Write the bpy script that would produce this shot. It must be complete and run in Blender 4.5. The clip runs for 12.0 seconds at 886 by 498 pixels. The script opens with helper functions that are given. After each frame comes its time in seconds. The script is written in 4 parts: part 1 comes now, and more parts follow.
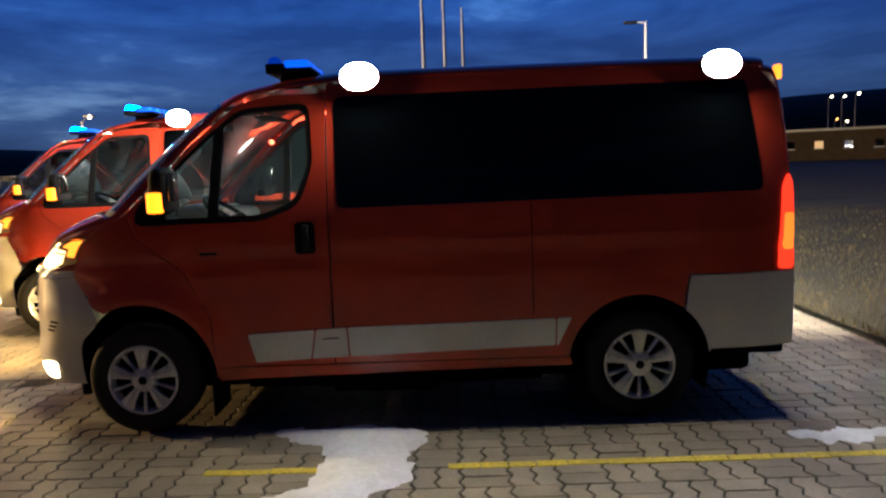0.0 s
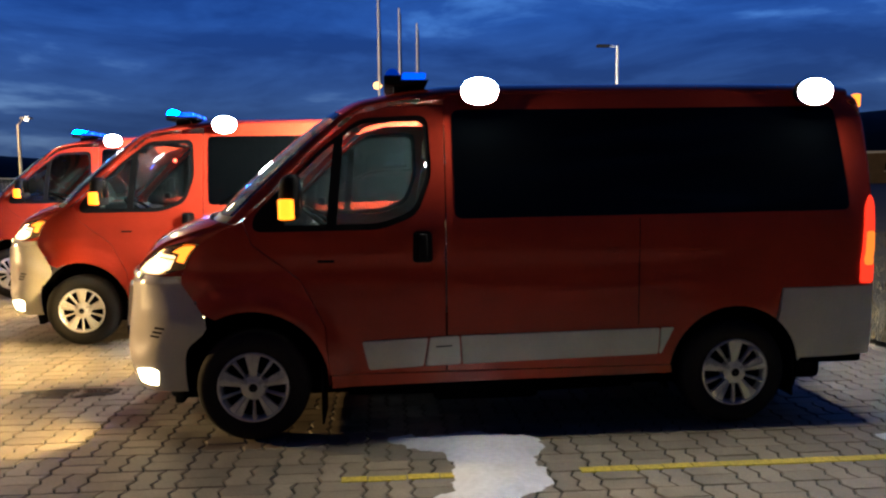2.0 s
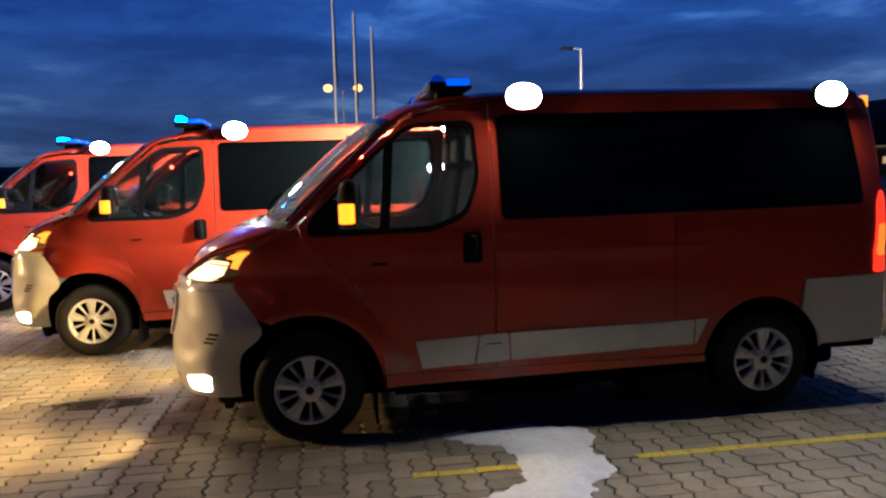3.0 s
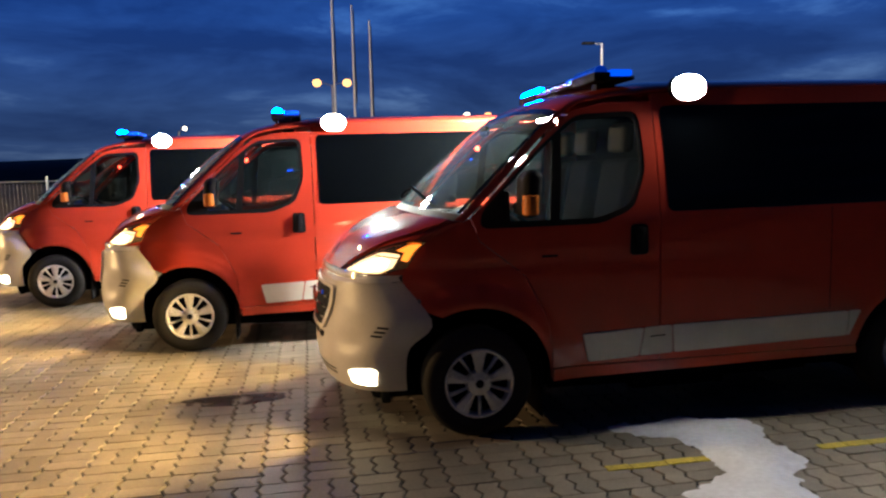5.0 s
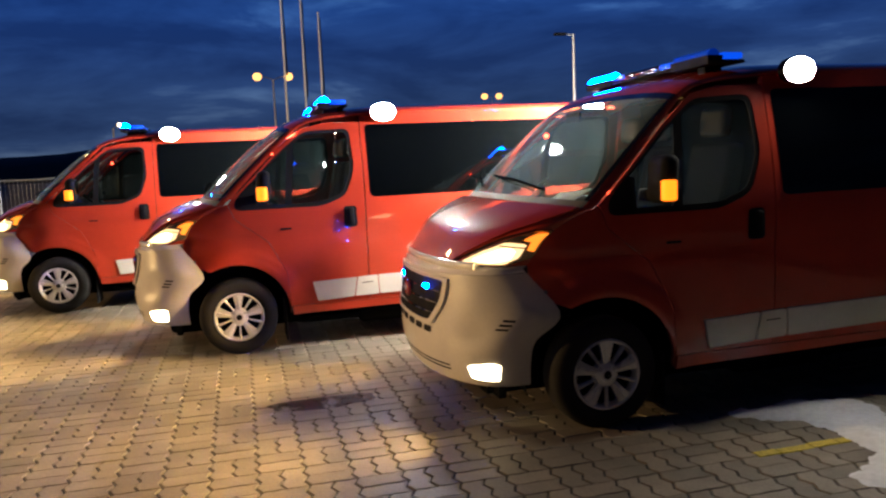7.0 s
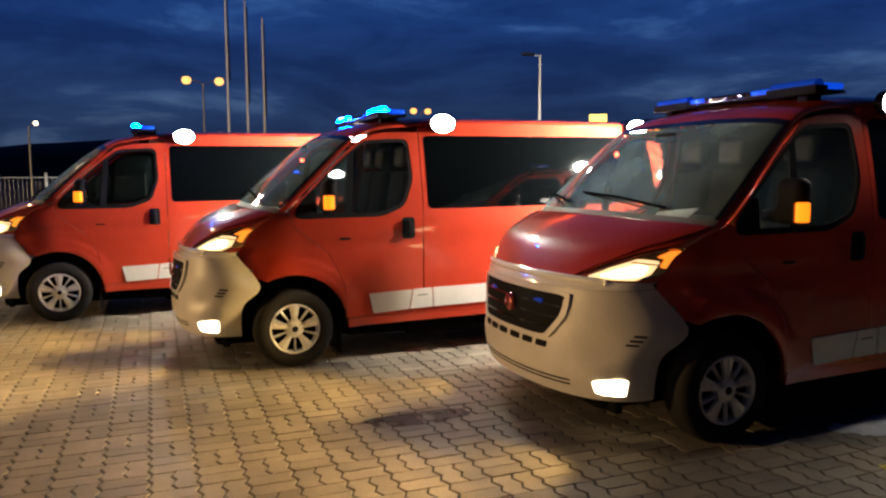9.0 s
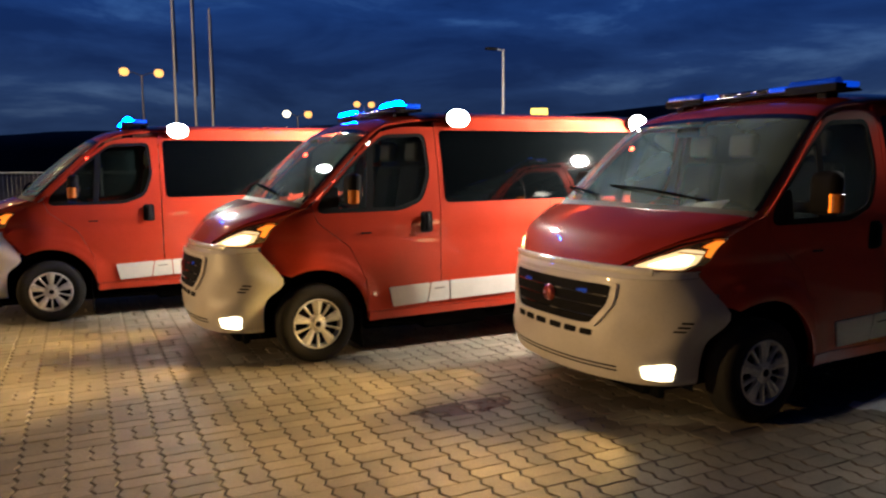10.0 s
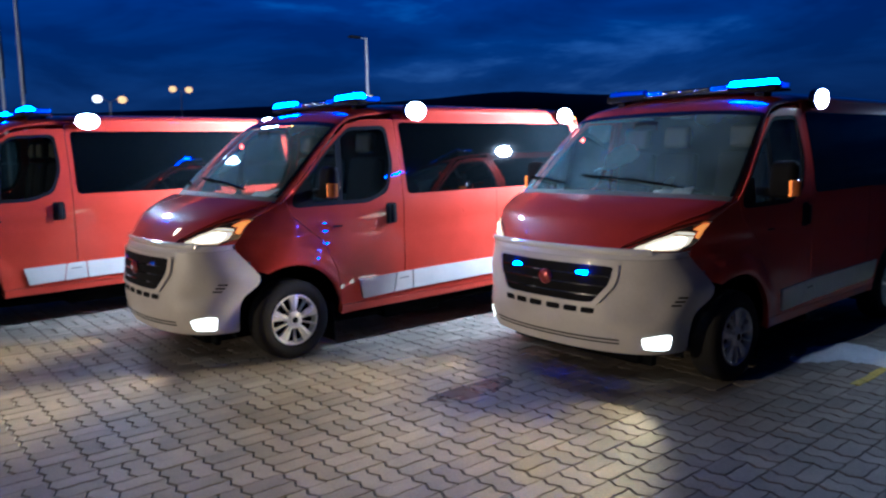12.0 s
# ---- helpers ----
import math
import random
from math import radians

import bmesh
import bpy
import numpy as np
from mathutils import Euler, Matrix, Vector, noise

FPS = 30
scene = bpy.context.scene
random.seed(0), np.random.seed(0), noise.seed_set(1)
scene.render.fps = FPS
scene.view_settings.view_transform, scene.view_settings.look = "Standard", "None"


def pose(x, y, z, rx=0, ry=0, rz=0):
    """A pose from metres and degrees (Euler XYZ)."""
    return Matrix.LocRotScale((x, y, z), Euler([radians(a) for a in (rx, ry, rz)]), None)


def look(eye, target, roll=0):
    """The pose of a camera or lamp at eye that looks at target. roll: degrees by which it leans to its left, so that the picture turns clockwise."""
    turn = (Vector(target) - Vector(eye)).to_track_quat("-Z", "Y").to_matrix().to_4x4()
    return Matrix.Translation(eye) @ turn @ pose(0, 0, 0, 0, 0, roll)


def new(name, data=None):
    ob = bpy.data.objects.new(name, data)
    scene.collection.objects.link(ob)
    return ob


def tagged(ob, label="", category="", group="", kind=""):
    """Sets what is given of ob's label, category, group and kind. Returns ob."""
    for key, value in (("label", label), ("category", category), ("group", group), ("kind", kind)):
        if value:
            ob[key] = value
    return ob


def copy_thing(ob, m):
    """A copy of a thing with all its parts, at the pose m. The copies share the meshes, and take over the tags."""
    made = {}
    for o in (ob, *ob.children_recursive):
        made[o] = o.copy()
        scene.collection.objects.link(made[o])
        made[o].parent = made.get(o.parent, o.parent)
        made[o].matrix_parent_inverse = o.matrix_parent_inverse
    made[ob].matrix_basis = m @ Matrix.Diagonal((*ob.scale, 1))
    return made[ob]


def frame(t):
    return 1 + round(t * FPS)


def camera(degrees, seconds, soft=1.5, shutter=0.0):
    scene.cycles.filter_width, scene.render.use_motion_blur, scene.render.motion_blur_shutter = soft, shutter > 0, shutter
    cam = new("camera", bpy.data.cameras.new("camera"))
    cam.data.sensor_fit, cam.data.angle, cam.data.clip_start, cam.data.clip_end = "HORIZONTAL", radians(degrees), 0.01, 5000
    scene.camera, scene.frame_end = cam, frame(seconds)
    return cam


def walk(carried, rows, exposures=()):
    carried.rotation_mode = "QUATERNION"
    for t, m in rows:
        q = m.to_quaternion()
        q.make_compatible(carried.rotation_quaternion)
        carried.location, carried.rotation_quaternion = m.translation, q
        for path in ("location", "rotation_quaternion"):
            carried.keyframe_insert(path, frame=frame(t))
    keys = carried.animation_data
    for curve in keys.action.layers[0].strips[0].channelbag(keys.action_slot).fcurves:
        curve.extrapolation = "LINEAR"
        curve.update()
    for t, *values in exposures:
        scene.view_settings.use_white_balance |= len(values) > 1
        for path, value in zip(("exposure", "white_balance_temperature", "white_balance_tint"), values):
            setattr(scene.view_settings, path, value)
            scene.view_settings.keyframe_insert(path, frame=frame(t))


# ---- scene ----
cam = camera(62.8, 12.0, soft=2.3, shutter=0.4)
PATH = [
    (0, (1.88, -4.26, 1.582), (1.862, -2.274, 1.346), -2.0),
    (0.5, (1.651, -4.283, 1.571), (1.73, -2.293, 1.387), -0.6),
    (1, (1.31, -4.381, 1.588), (1.48, -2.401, 1.371), -1.2),
    (1.5, (1.075, -4.372, 1.573), (1.218, -2.388, 1.362), -0.2),
    (2, (0.787, -4.333, 1.594), (0.953, -2.35, 1.393), -0.5),
    (2.5, (0.466, -4.37, 1.592), (0.738, -2.399, 1.39), 0.1),
    (2.7, (0.341, -4.398, 1.613), (0.618, -2.427, 1.413), -0.8),
    (4.5, (-0.696, -4.236, 1.612), (-0.282, -2.29, 1.409), -2.3),
    (5, (-0.971, -4.156, 1.614), (-0.61, -2.2, 1.402), -1.4),
    (5.5, (-1.198, -4.039, 1.617), (-0.85, -2.08, 1.414), -1.6),
    (6, (-1.467, -3.976, 1.619), (-1.003, -2.042, 1.409), -1.7),
    (6.5, (-1.735, -3.921, 1.627), (-1.224, -2.002, 1.393), -1.9),
    (7, (-2.004, -3.756, 1.61), (-1.477, -1.841, 1.376), -2.3),
    (7.2, (-2.096, -3.679, 1.616), (-1.597, -1.755, 1.4), -1.6),
    (8.8, (-3.069, -3.368, 1.634), (-2.327, -1.524, 1.414), -1.0),
    (9, (-3.169, -3.321, 1.63), (-2.43, -1.473, 1.429), -0.2),
    (9.5, (-3.503, -3.232, 1.634), (-2.647, -1.436, 1.429), -0.5),
    (10, (-3.822, -3.122, 1.638), (-2.939, -1.341, 1.419), -0.4),
    (10.5, (-4.092, -2.949, 1.652), (-3.217, -1.168, 1.402), -1.5),
    (11, (-4.368, -2.8, 1.662), (-3.327, -1.104, 1.454), 0.9),
    (11.5, (-4.684, -2.728, 1.692), (-3.551, -1.102, 1.427), 0.1),
    (12, (-4.964, -2.571, 1.693), (-3.686, -1.055, 1.434), -0.9),
]
walk(cam, [(t, look(eye, target, roll)) for t, eye, target, roll in PATH], exposures=[(0, 1.0, 6200, 6), (1.5, 0.95, 6100, 6), (2.7, 0.78, 5950, 9), (5.0, 0.5, 5950, 10), (7.0, 0.2, 6200, 10), (9.0, -0.15, 6300, 10), (10.3, -0.3, 6200, 10), (11.4, -0.38, 5300, 10), (12, -0.5, 4050, 10)])

# ---------------------------------------------------------------- world and light
from mathutils import geometry

world = bpy.data.worlds.new("dusk_sky")
scene.world = world
world.use_nodes = True
nt = world.node_tree
nt.nodes.clear()


def wnode(kind, **inputs):
    n = nt.nodes.new(kind)
    for k, v in inputs.items():
        n.inputs[k].default_value = v
    return n


# dusk sky: a Nishita twilight tints a blue gradient under drifting stratus
w_out = wnode("ShaderNodeOutputWorld")
w_bg = wnode("ShaderNodeBackground", Strength=1.0)
w_co = wnode("ShaderNodeTexCoord")
w_sep = wnode("ShaderNodeSeparateXYZ")
nt.links.new(w_co.outputs["Generated"], w_sep.inputs[0])
w_ramp = wnode("ShaderNodeValToRGB")
cr = w_ramp.color_ramp
cr.elements[0].position, cr.elements[0].color = 0.0, (0.020, 0.035, 0.072, 1)
cr.elements[1].position, cr.elements[1].color = 1.0, (0.002, 0.011, 0.060, 1)
for p, c in ((0.09, (0.021, 0.046, 0.118, 1)), (0.20, (0.013, 0.046, 0.172, 1)), (0.45, (0.006, 0.026, 0.120, 1))):
    e = cr.elements.new(p)
    e.color = c
nt.links.new(w_sep.outputs["Z"], w_ramp.inputs[0])
# clouds stretched along the horizon: project the direction on a high plane
w_map = wnode("ShaderNodeMapping", Scale=(1.6, 1.6, 6.5), Location=(0.35, 0.1, 0.4))
nt.links.new(w_co.outputs["Generated"], w_map.inputs[0])
w_noise = wnode("ShaderNodeTexNoise", Scale=2.3, Detail=8.0, Roughness=0.58, Distortion=0.35)
nt.links.new(w_map.outputs[0], w_noise.inputs["Vector"])
w_cr = wnode("ShaderNodeValToRGB")
w_cr.color_ramp.elements[0].position, w_cr.color_ramp.elements[0].color = 0.38, (0.45, 0.48, 0.58, 1)
w_cr.color_ramp.elements[1].position, w_cr.color_ramp.elements[1].color = 0.70, (2.9, 2.3, 1.7, 1)
e = w_cr.color_ramp.elements.new(0.55)
e.color = (0.85, 0.85, 0.9, 1)
nt.links.new(w_noise.outputs["Fac"], w_cr.inputs[0])
w_mul = wnode("ShaderNodeMix")
w_mul.data_type, w_mul.blend_type = "RGBA", "MULTIPLY"
w_mul.inputs[0].default_value = 1.0
nt.links.new(w_ramp.outputs[0], w_mul.inputs[6])
nt.links.new(w_cr.outputs[0], w_mul.inputs[7])
# the last daylight stands behind the vans; the sky behind the viewer is already night
w_side = wnode("ShaderNodeMapRange")
w_side.interpolation_type = "SMOOTHSTEP"
w_side.inputs["From Min"].default_value, w_side.inputs["From Max"].default_value = -0.6, 0.6
w_side.inputs["To Min"].default_value, w_side.inputs["To Max"].default_value = 0.10, 1.25
nt.links.new(w_sep.outputs["Y"], w_side.inputs["Value"])
nt.links.new(w_side.outputs[0], w_bg.inputs["Strength"])
nt.links.new(w_mul.outputs[2], w_bg.inputs[0])
nt.links.new(w_bg.outputs[0], w_out.inputs[0])

# ---------------------------------------------------------------- materials


def mat(name, color, rough=0.5, metal=0.0, coat=0.0, grain=0.0, scale=20.0, bump=0.0, dirt=0.0, emit=None, strength=0.0, per=0.0, spec=0.5, world=False):
    """A principled material: colour varied by coarse stains and fine grain, with bump."""
    m = bpy.data.materials.new(name)
    m.use_nodes = True
    t = m.node_tree
    b = t.nodes["Principled BSDF"]
    b.inputs["Base Color"].default_value = (*color, 1)
    b.inputs["Roughness"].default_value, b.inputs["Metallic"].default_value = rough, metal
    b.inputs["Coat Weight"].default_value, b.inputs["Coat Roughness"].default_value = coat, 0.035
    b.inputs["Specular IOR Level"].default_value = spec
    if emit:
        b.inputs["Emission Color"].default_value, b.inputs["Emission Strength"].default_value = (*emit, 1), strength
    if grain or bump or dirt or per:
        co = t.nodes.new("ShaderNodeTexCoord")
        fine, coarse = t.nodes.new("ShaderNodeTexNoise"), t.nodes.new("ShaderNodeTexNoise")
        for n, s, d in ((fine, scale, 6.0), (coarse, scale / 14, 4.0)):
            n.inputs["Scale"].default_value, n.inputs["Detail"].default_value = s, d
            t.links.new(t.nodes.new("ShaderNodeNewGeometry").outputs["Position"] if world else co.outputs["Object"], n.inputs["Vector"])
        last = None

        def scaled(node_out, low, high, prev):
            r = t.nodes.new("ShaderNodeMapRange")
            r.inputs["To Min"].default_value, r.inputs["To Max"].default_value = low, high
            r.inputs["From Min"].default_value, r.inputs["From Max"].default_value = 0.25, 0.75
            t.links.new(node_out, r.inputs["Value"])
            if prev is None:
                return r.outputs[0]
            mm = t.nodes.new("ShaderNodeMath")
            mm.operation = "MULTIPLY"
            t.links.new(prev, mm.inputs[0])
            t.links.new(r.outputs[0], mm.inputs[1])
            return mm.outputs[0]
        if grain:
            last = scaled(fine.outputs["Fac"], 1 - grain, 1 + grain, last)
        if dirt:
            last = scaled(coarse.outputs["Fac"], 1 - dirt, 1 + dirt * 0.6, last)
        if per:
            info = t.nodes.new("ShaderNodeObjectInfo")
            geo = t.nodes.new("ShaderNodeNewGeometry")
            ad = t.nodes.new("ShaderNodeMath")
            ad.operation = "ADD"
            fr = t.nodes.new("ShaderNodeMath")
            fr.operation = "FRACT"
            t.links.new(info.outputs["Random"], ad.inputs[0])
            t.links.new(geo.outputs["Random Per Island"], ad.inputs[1])
            t.links.new(ad.outputs[0], fr.inputs[0])
            last = scaled(fr.outputs[0], 1 - per, 1 + per, last)
        if last is not None:
            mx = t.nodes.new("ShaderNodeVectorMath")
            mx.operation = "SCALE"
            mx.inputs[0].default_value = color
            t.links.new(last, mx.inputs["Scale"])
            t.links.new(mx.outputs[0], b.inputs["Base Color"])
        rr = t.nodes.new("ShaderNodeMapRange")
        rr.inputs["To Min"].default_value, rr.inputs["To Max"].default_value = max(0.02, rough * 0.75), min(1, rough * 1.3)
        t.links.new(coarse.outputs["Fac"], rr.inputs["Value"])
        t.links.new(rr.outputs[0], b.inputs["Roughness"])
        if bump:
            bp = t.nodes.new("ShaderNodeBump")
            bp.inputs["Strength"].default_value, bp.inputs["Distance"].default_value = bump, 0.004
            t.links.new(fine.outputs["Fac"], bp.inputs["Height"])
            t.links.new(bp.outputs[0], b.inputs["Normal"])
    return m


def glass(name, tint, clear):
    """Sheet glass: mostly clear, with a glossy coat by Fresnel."""
    m = bpy.data.materials.new(name)
    m.use_nodes = True
    t = m.node_tree
    t.nodes.clear()
    out, mix = t.nodes.new("ShaderNodeOutputMaterial"), t.nodes.new("ShaderNodeMixShader")
    tr, gl, fr = t.nodes.new("ShaderNodeBsdfTransparent"), t.nodes.new("ShaderNodeBsdfGlossy"), t.nodes.new("ShaderNodeFresnel")
    tr.inputs[0].default_value = (*(c * clear for c in tint), 1)
    gl.inputs["Roughness"].default_value = 0.02
    fr.inputs["IOR"].default_value = 1.5
    t.links.new(fr.outputs[0], mix.inputs[0])
    t.links.new(tr.outputs[0], mix.inputs[1])
    t.links.new(gl.outputs[0], mix.inputs[2])
    t.links.new(mix.outputs[0], out.inputs[0])
    return m


def misted(name, amount, clear=0.85, kind="ShaderNodeBsdfDiffuse"):
    """Window glass with a thin uneven film of condensation."""
    m = glass(name, (0.80, 0.92, 0.90), clear)
    t = m.node_tree
    out = next(n for n in t.nodes if n.type == "OUTPUT_MATERIAL")
    clear_out = out.inputs[0].links[0].from_socket
    film, mix = t.nodes.new(kind), t.nodes.new("ShaderNodeMixShader")
    film.inputs[0].default_value = (0.44, 0.70, 0.78, 1)
    co, nz, mr = t.nodes.new("ShaderNodeTexCoord"), t.nodes.new("ShaderNodeTexNoise"), t.nodes.new("ShaderNodeMapRange")
    nz.inputs["Scale"].default_value, nz.inputs["Detail"].default_value = 1.7, 5.0
    mr.inputs["From Min"].default_value, mr.inputs["From Max"].default_value = 0.30, 0.78
    mr.inputs["To Min"].default_value, mr.inputs["To Max"].default_value = amount * 0.2, amount
    t.links.new(co.outputs["Object"], nz.inputs["Vector"])
    t.links.new(nz.outputs["Fac"], mr.inputs["Value"])
    t.links.new(mr.outputs[0], mix.inputs[0])
    t.links.new(clear_out, mix.inputs[1])
    t.links.new(film.outputs[0], mix.inputs[2])
    t.links.new(mix.outputs[0], out.inputs[0])
    return m


MISTED = misted("misted_windscreen", 0.42, 0.85)
RED = mat("red_paint", (0.45, 0.042, 0.018), rough=0.4, spec=0.1, coat=1.0, grain=0.05, scale=60, dirt=0.10)
WHITE = mat("white_paint", (0.66, 0.63, 0.58), rough=0.38, coat=0.35, grain=0.04, scale=50, dirt=0.10)
GLOSS = mat("gloss_black", (0.015, 0.015, 0.017), rough=0.12, coat=1.0, grain=0.1, scale=60)
GLOSSWHITE = mat("gloss_white", (0.80, 0.78, 0.74), rough=0.15, coat=1.0, grain=0.03, scale=50)
BLACKP = mat("black_plastic", (0.010, 0.010, 0.011), rough=0.7, spec=0.08, grain=0.2, scale=120, bump=0.1)
# wheelhouse felt; the same near-black also paints the unlit rear compartment
LINER = mat("liner_and_dark_fill", (0.006, 0.006, 0.006), rough=0.95, spec=0.0, grain=0.2, scale=80, bump=0.2)
RUBBER = mat("tyre_rubber", (0.020, 0.019, 0.018), rough=0.8, spec=0.15, grain=0.25, scale=90, bump=0.25, dirt=0.2)
ALLOY = mat("silver_hubcap", (0.80, 0.79, 0.77), rough=0.28, metal=0.3, grain=0.08, scale=60, dirt=0.25)
CHROME = mat("chrome", (0.5, 0.5, 0.5), rough=0.12, metal=1.0, grain=0.03, scale=40)
DARKGLASS = mat("privacy_glass", (0.0015, 0.002, 0.0023), rough=0.04, coat=0.0, spec=0.5)
CLEAR = misted("damp_window_glass", 0.028, 0.32, "ShaderNodeBsdfTranslucent")
FABRIC = mat("grey_seat_fabric", (0.022, 0.024, 0.027), rough=0.95, spec=0.05, grain=0.25, scale=150, bump=0.4, dirt=0.15)
DASH = mat("grey_dashboard", (0.15, 0.16, 0.165), rough=0.65, grain=0.15, scale=140, bump=0.2)
PALE = mat("pale_lining", (0.12, 0.125, 0.125), rough=0.9, spec=0.1, grain=0.1, scale=60, bump=0.1, dirt=0.15)
PAPER = mat("paper", (0.72, 0.73, 0.70), rough=0.8, grain=0.08, scale=30)
LED = mat("white_led", (0.9, 0.9, 0.9), emit=(1.0, 0.91, 0.76), strength=430)
LED_STRONG = mat("white_led_strong", (0.9, 0.9, 0.9), emit=(1.0, 0.91, 0.76), strength=6900)
HEAD = mat("headlight_glow", (0.9, 0.85, 0.7), rough=0.2, emit=(1.0, 0.70, 0.33), strength=9, coat=1.0)
REFLECTOR = mat("lamp_reflector_glow", (0.85, 0.75, 0.55), rough=0.15, emit=(1.0, 0.66, 0.30), strength=1.5, coat=1.0)
FOG = mat("fog_glow", (0.9, 0.85, 0.7), rough=0.2, emit=(1.0, 0.80, 0.46), strength=12, coat=1.0)
LENSCHROME = mat("lamp_reflector", (0.42, 0.26, 0.13), rough=0.18, metal=0.7, grain=0.3, scale=40, coat=1.0)
AMBER = mat("amber_lens", (0.9, 0.3, 0.02), rough=0.2, emit=(1.0, 0.20, 0.006), strength=2.4, coat=1.0)
AMBERDARK = mat("amber_lens_dark", (0.55, 0.16, 0.02), rough=0.2, coat=1.0, grain=0.2, scale=60)
AMBERLOW = mat("amber_marker", (0.9, 0.3, 0.02), rough=0.2, emit=(1.0, 0.26, 0.02), strength=1.5, coat=1.0)
TAILRED = mat("red_tail_lens", (0.7, 0.02, 0.01), rough=0.15, emit=(1.0, 0.035, 0.012), strength=0.9, coat=1.0)
TAILHOT = mat("lit_tail_lens", (0.9, 0.3, 0.05), rough=0.15, emit=(1.0, 0.24, 0.025), strength=0.7, coat=1.0)
REDLAMP = mat("red_lamp_glow", (0.8, 0.02, 0.01), rough=0.3, emit=(1.0, 0.05, 0.02), strength=40)
BLUE = mat("blue_led", (0.05, 0.2, 0.9), rough=0.2, emit=(0.0022, 0.060, 1.0), strength=1000, coat=1.0)
# unlit blue lenses, given a faint constant glow so they read blue
BLUEDARK = mat("dark_blue_lens", (0.012, 0.07, 0.50), rough=0.15, coat=1.0, emit=(0.004, 0.07, 0.8), strength=0.2)
BLUELENS = mat("blue_lens", (0.01, 0.06, 0.45), rough=0.12, emit=(0.006, 0.09, 0.9), strength=0.9, coat=1.0)
PAVER = mat("concrete_paver", (0.230, 0.196, 0.148), rough=0.58, world=True, grain=0.16, scale=60, bump=0.45, dirt=0.32, per=0.14)
JOINT = mat("joint_sand", (0.024, 0.021, 0.018), rough=0.95, grain=0.4, scale=70, bump=0.5)
YELLOW = mat("yellow_line_paint", (0.62, 0.47, 0.04), rough=0.6, grain=0.3, scale=40, dirt=0.35)
SNOW = mat("old_snow", (0.66, 0.67, 0.70), rough=0.7, grain=0.12, scale=30, bump=0.6, dirt=0.18)
GRASS = mat("winter_grass", (0.050, 0.036, 0.009), rough=0.9, grain=0.4, scale=30, dirt=0.45, per=0.25)
SOIL = mat("field_soil", (0.020, 0.017, 0.008), rough=0.95, grain=0.3, scale=8, dirt=0.5, bump=0.6)
WOOD = mat("far_woods", (0.010, 0.012, 0.010), rough=0.95, grain=0.3, scale=2, dirt=0.3)
STEEL = mat("galvanised_steel", (0.42, 0.43, 0.44), rough=0.45, metal=0.6, grain=0.12, scale=20, dirt=0.2)
SODIUM = mat("sodium_lamp", (1, 0.7, 0.3), emit=(1.0, 0.48, 0.12), strength=2.2)
COLDLAMP = mat("cold_lamp", (1, 1, 0.9), emit=(1.0, 0.82, 0.55), strength=5)
SIGNYEL = mat("yellow_sign_glow", (0.9, 0.7, 0.05), emit=(1.0, 0.72, 0.14), strength=3.0)
SIGNWHITE = mat("white_sign_glow", (0.9, 0.9, 0.85), emit=(1.0, 0.92, 0.75), strength=2.5)
FARWALL = mat("far_facade", (0.09, 0.065, 0.04), rough=0.8, grain=0.2, scale=1, dirt=0.3)
PLINTH = mat("concrete_plinth", (0.30, 0.28, 0.25), rough=0.85, grain=0.2, scale=20, dirt=0.25, bump=0.3)
POLE = mat("white_pole_paint", (0.62, 0.62, 0.60), rough=0.5, grain=0.1, scale=10, dirt=0.15)
BANNER = mat("dark_banner", (0.02, 0.025, 0.05), rough=0.85, grain=0.2, scale=20, bump=0.2)
FARWIN = mat("far_lit_window", (0.9, 0.6, 0.3), emit=(1.0, 0.6, 0.28), strength=0.3)

# ---------------------------------------------------------------- mesh helpers


def mesh_of(bm, name, material, smooth=True):
    bmesh.ops.recalc_face_normals(bm, faces=bm.faces[:])
    me = bpy.data.meshes.new(name)
    bm.to_mesh(me)
    bm.free()
    me.materials.append(material)
    if smooth:
        me.polygons.foreach_set("use_smooth", [True] * len(me.polygons))
        me.set_sharp_from_angle(angle=radians(38))
    return me


def part(name, bm, material, parent=None, label="", smooth=True):
    ob = new(name, mesh_of(bm, name, material, smooth))
    ob.parent = parent
    if label:
        ob["label"] = label
    return ob


def thing(name, label, category, group="", kind="", at=(0, 0, 0)):
    ob = new(name)
    ob.location = at
    ob.empty_display_size = 0.2
    return tagged(ob, label, category, group, kind)


def box(x0, x1, y0, y1, z0, z1, r=0.0, bm=None, seg=2):
    own = bmesh.new()
    bmesh.ops.create_cube(own, size=1.0, matrix=Matrix.Translation(((x0 + x1) / 2, (y0 + y1) / 2, (z0 + z1) / 2)) @ Matrix.Diagonal((x1 - x0, y1 - y0, z1 - z0, 1)))
    if r:
        bmesh.ops.bevel(own, geom=own.edges[:], offset=r, segments=seg, affect="EDGES", profile=0.5)
    return own if bm is None else merge(bm, own)


def merge(bm, other, m=None):
    if m is not None:
        bmesh.ops.transform(other, matrix=m, verts=other.verts[:])
    tmp = bpy.data.meshes.new("tmp")
    other.to_mesh(tmp)
    other.free()
    bm.from_mesh(tmp)
    bpy.data.meshes.remove(tmp)
    return bm


def moved(bm, m):
    bmesh.ops.transform(bm, matrix=m, verts=bm.verts[:])
    return bm


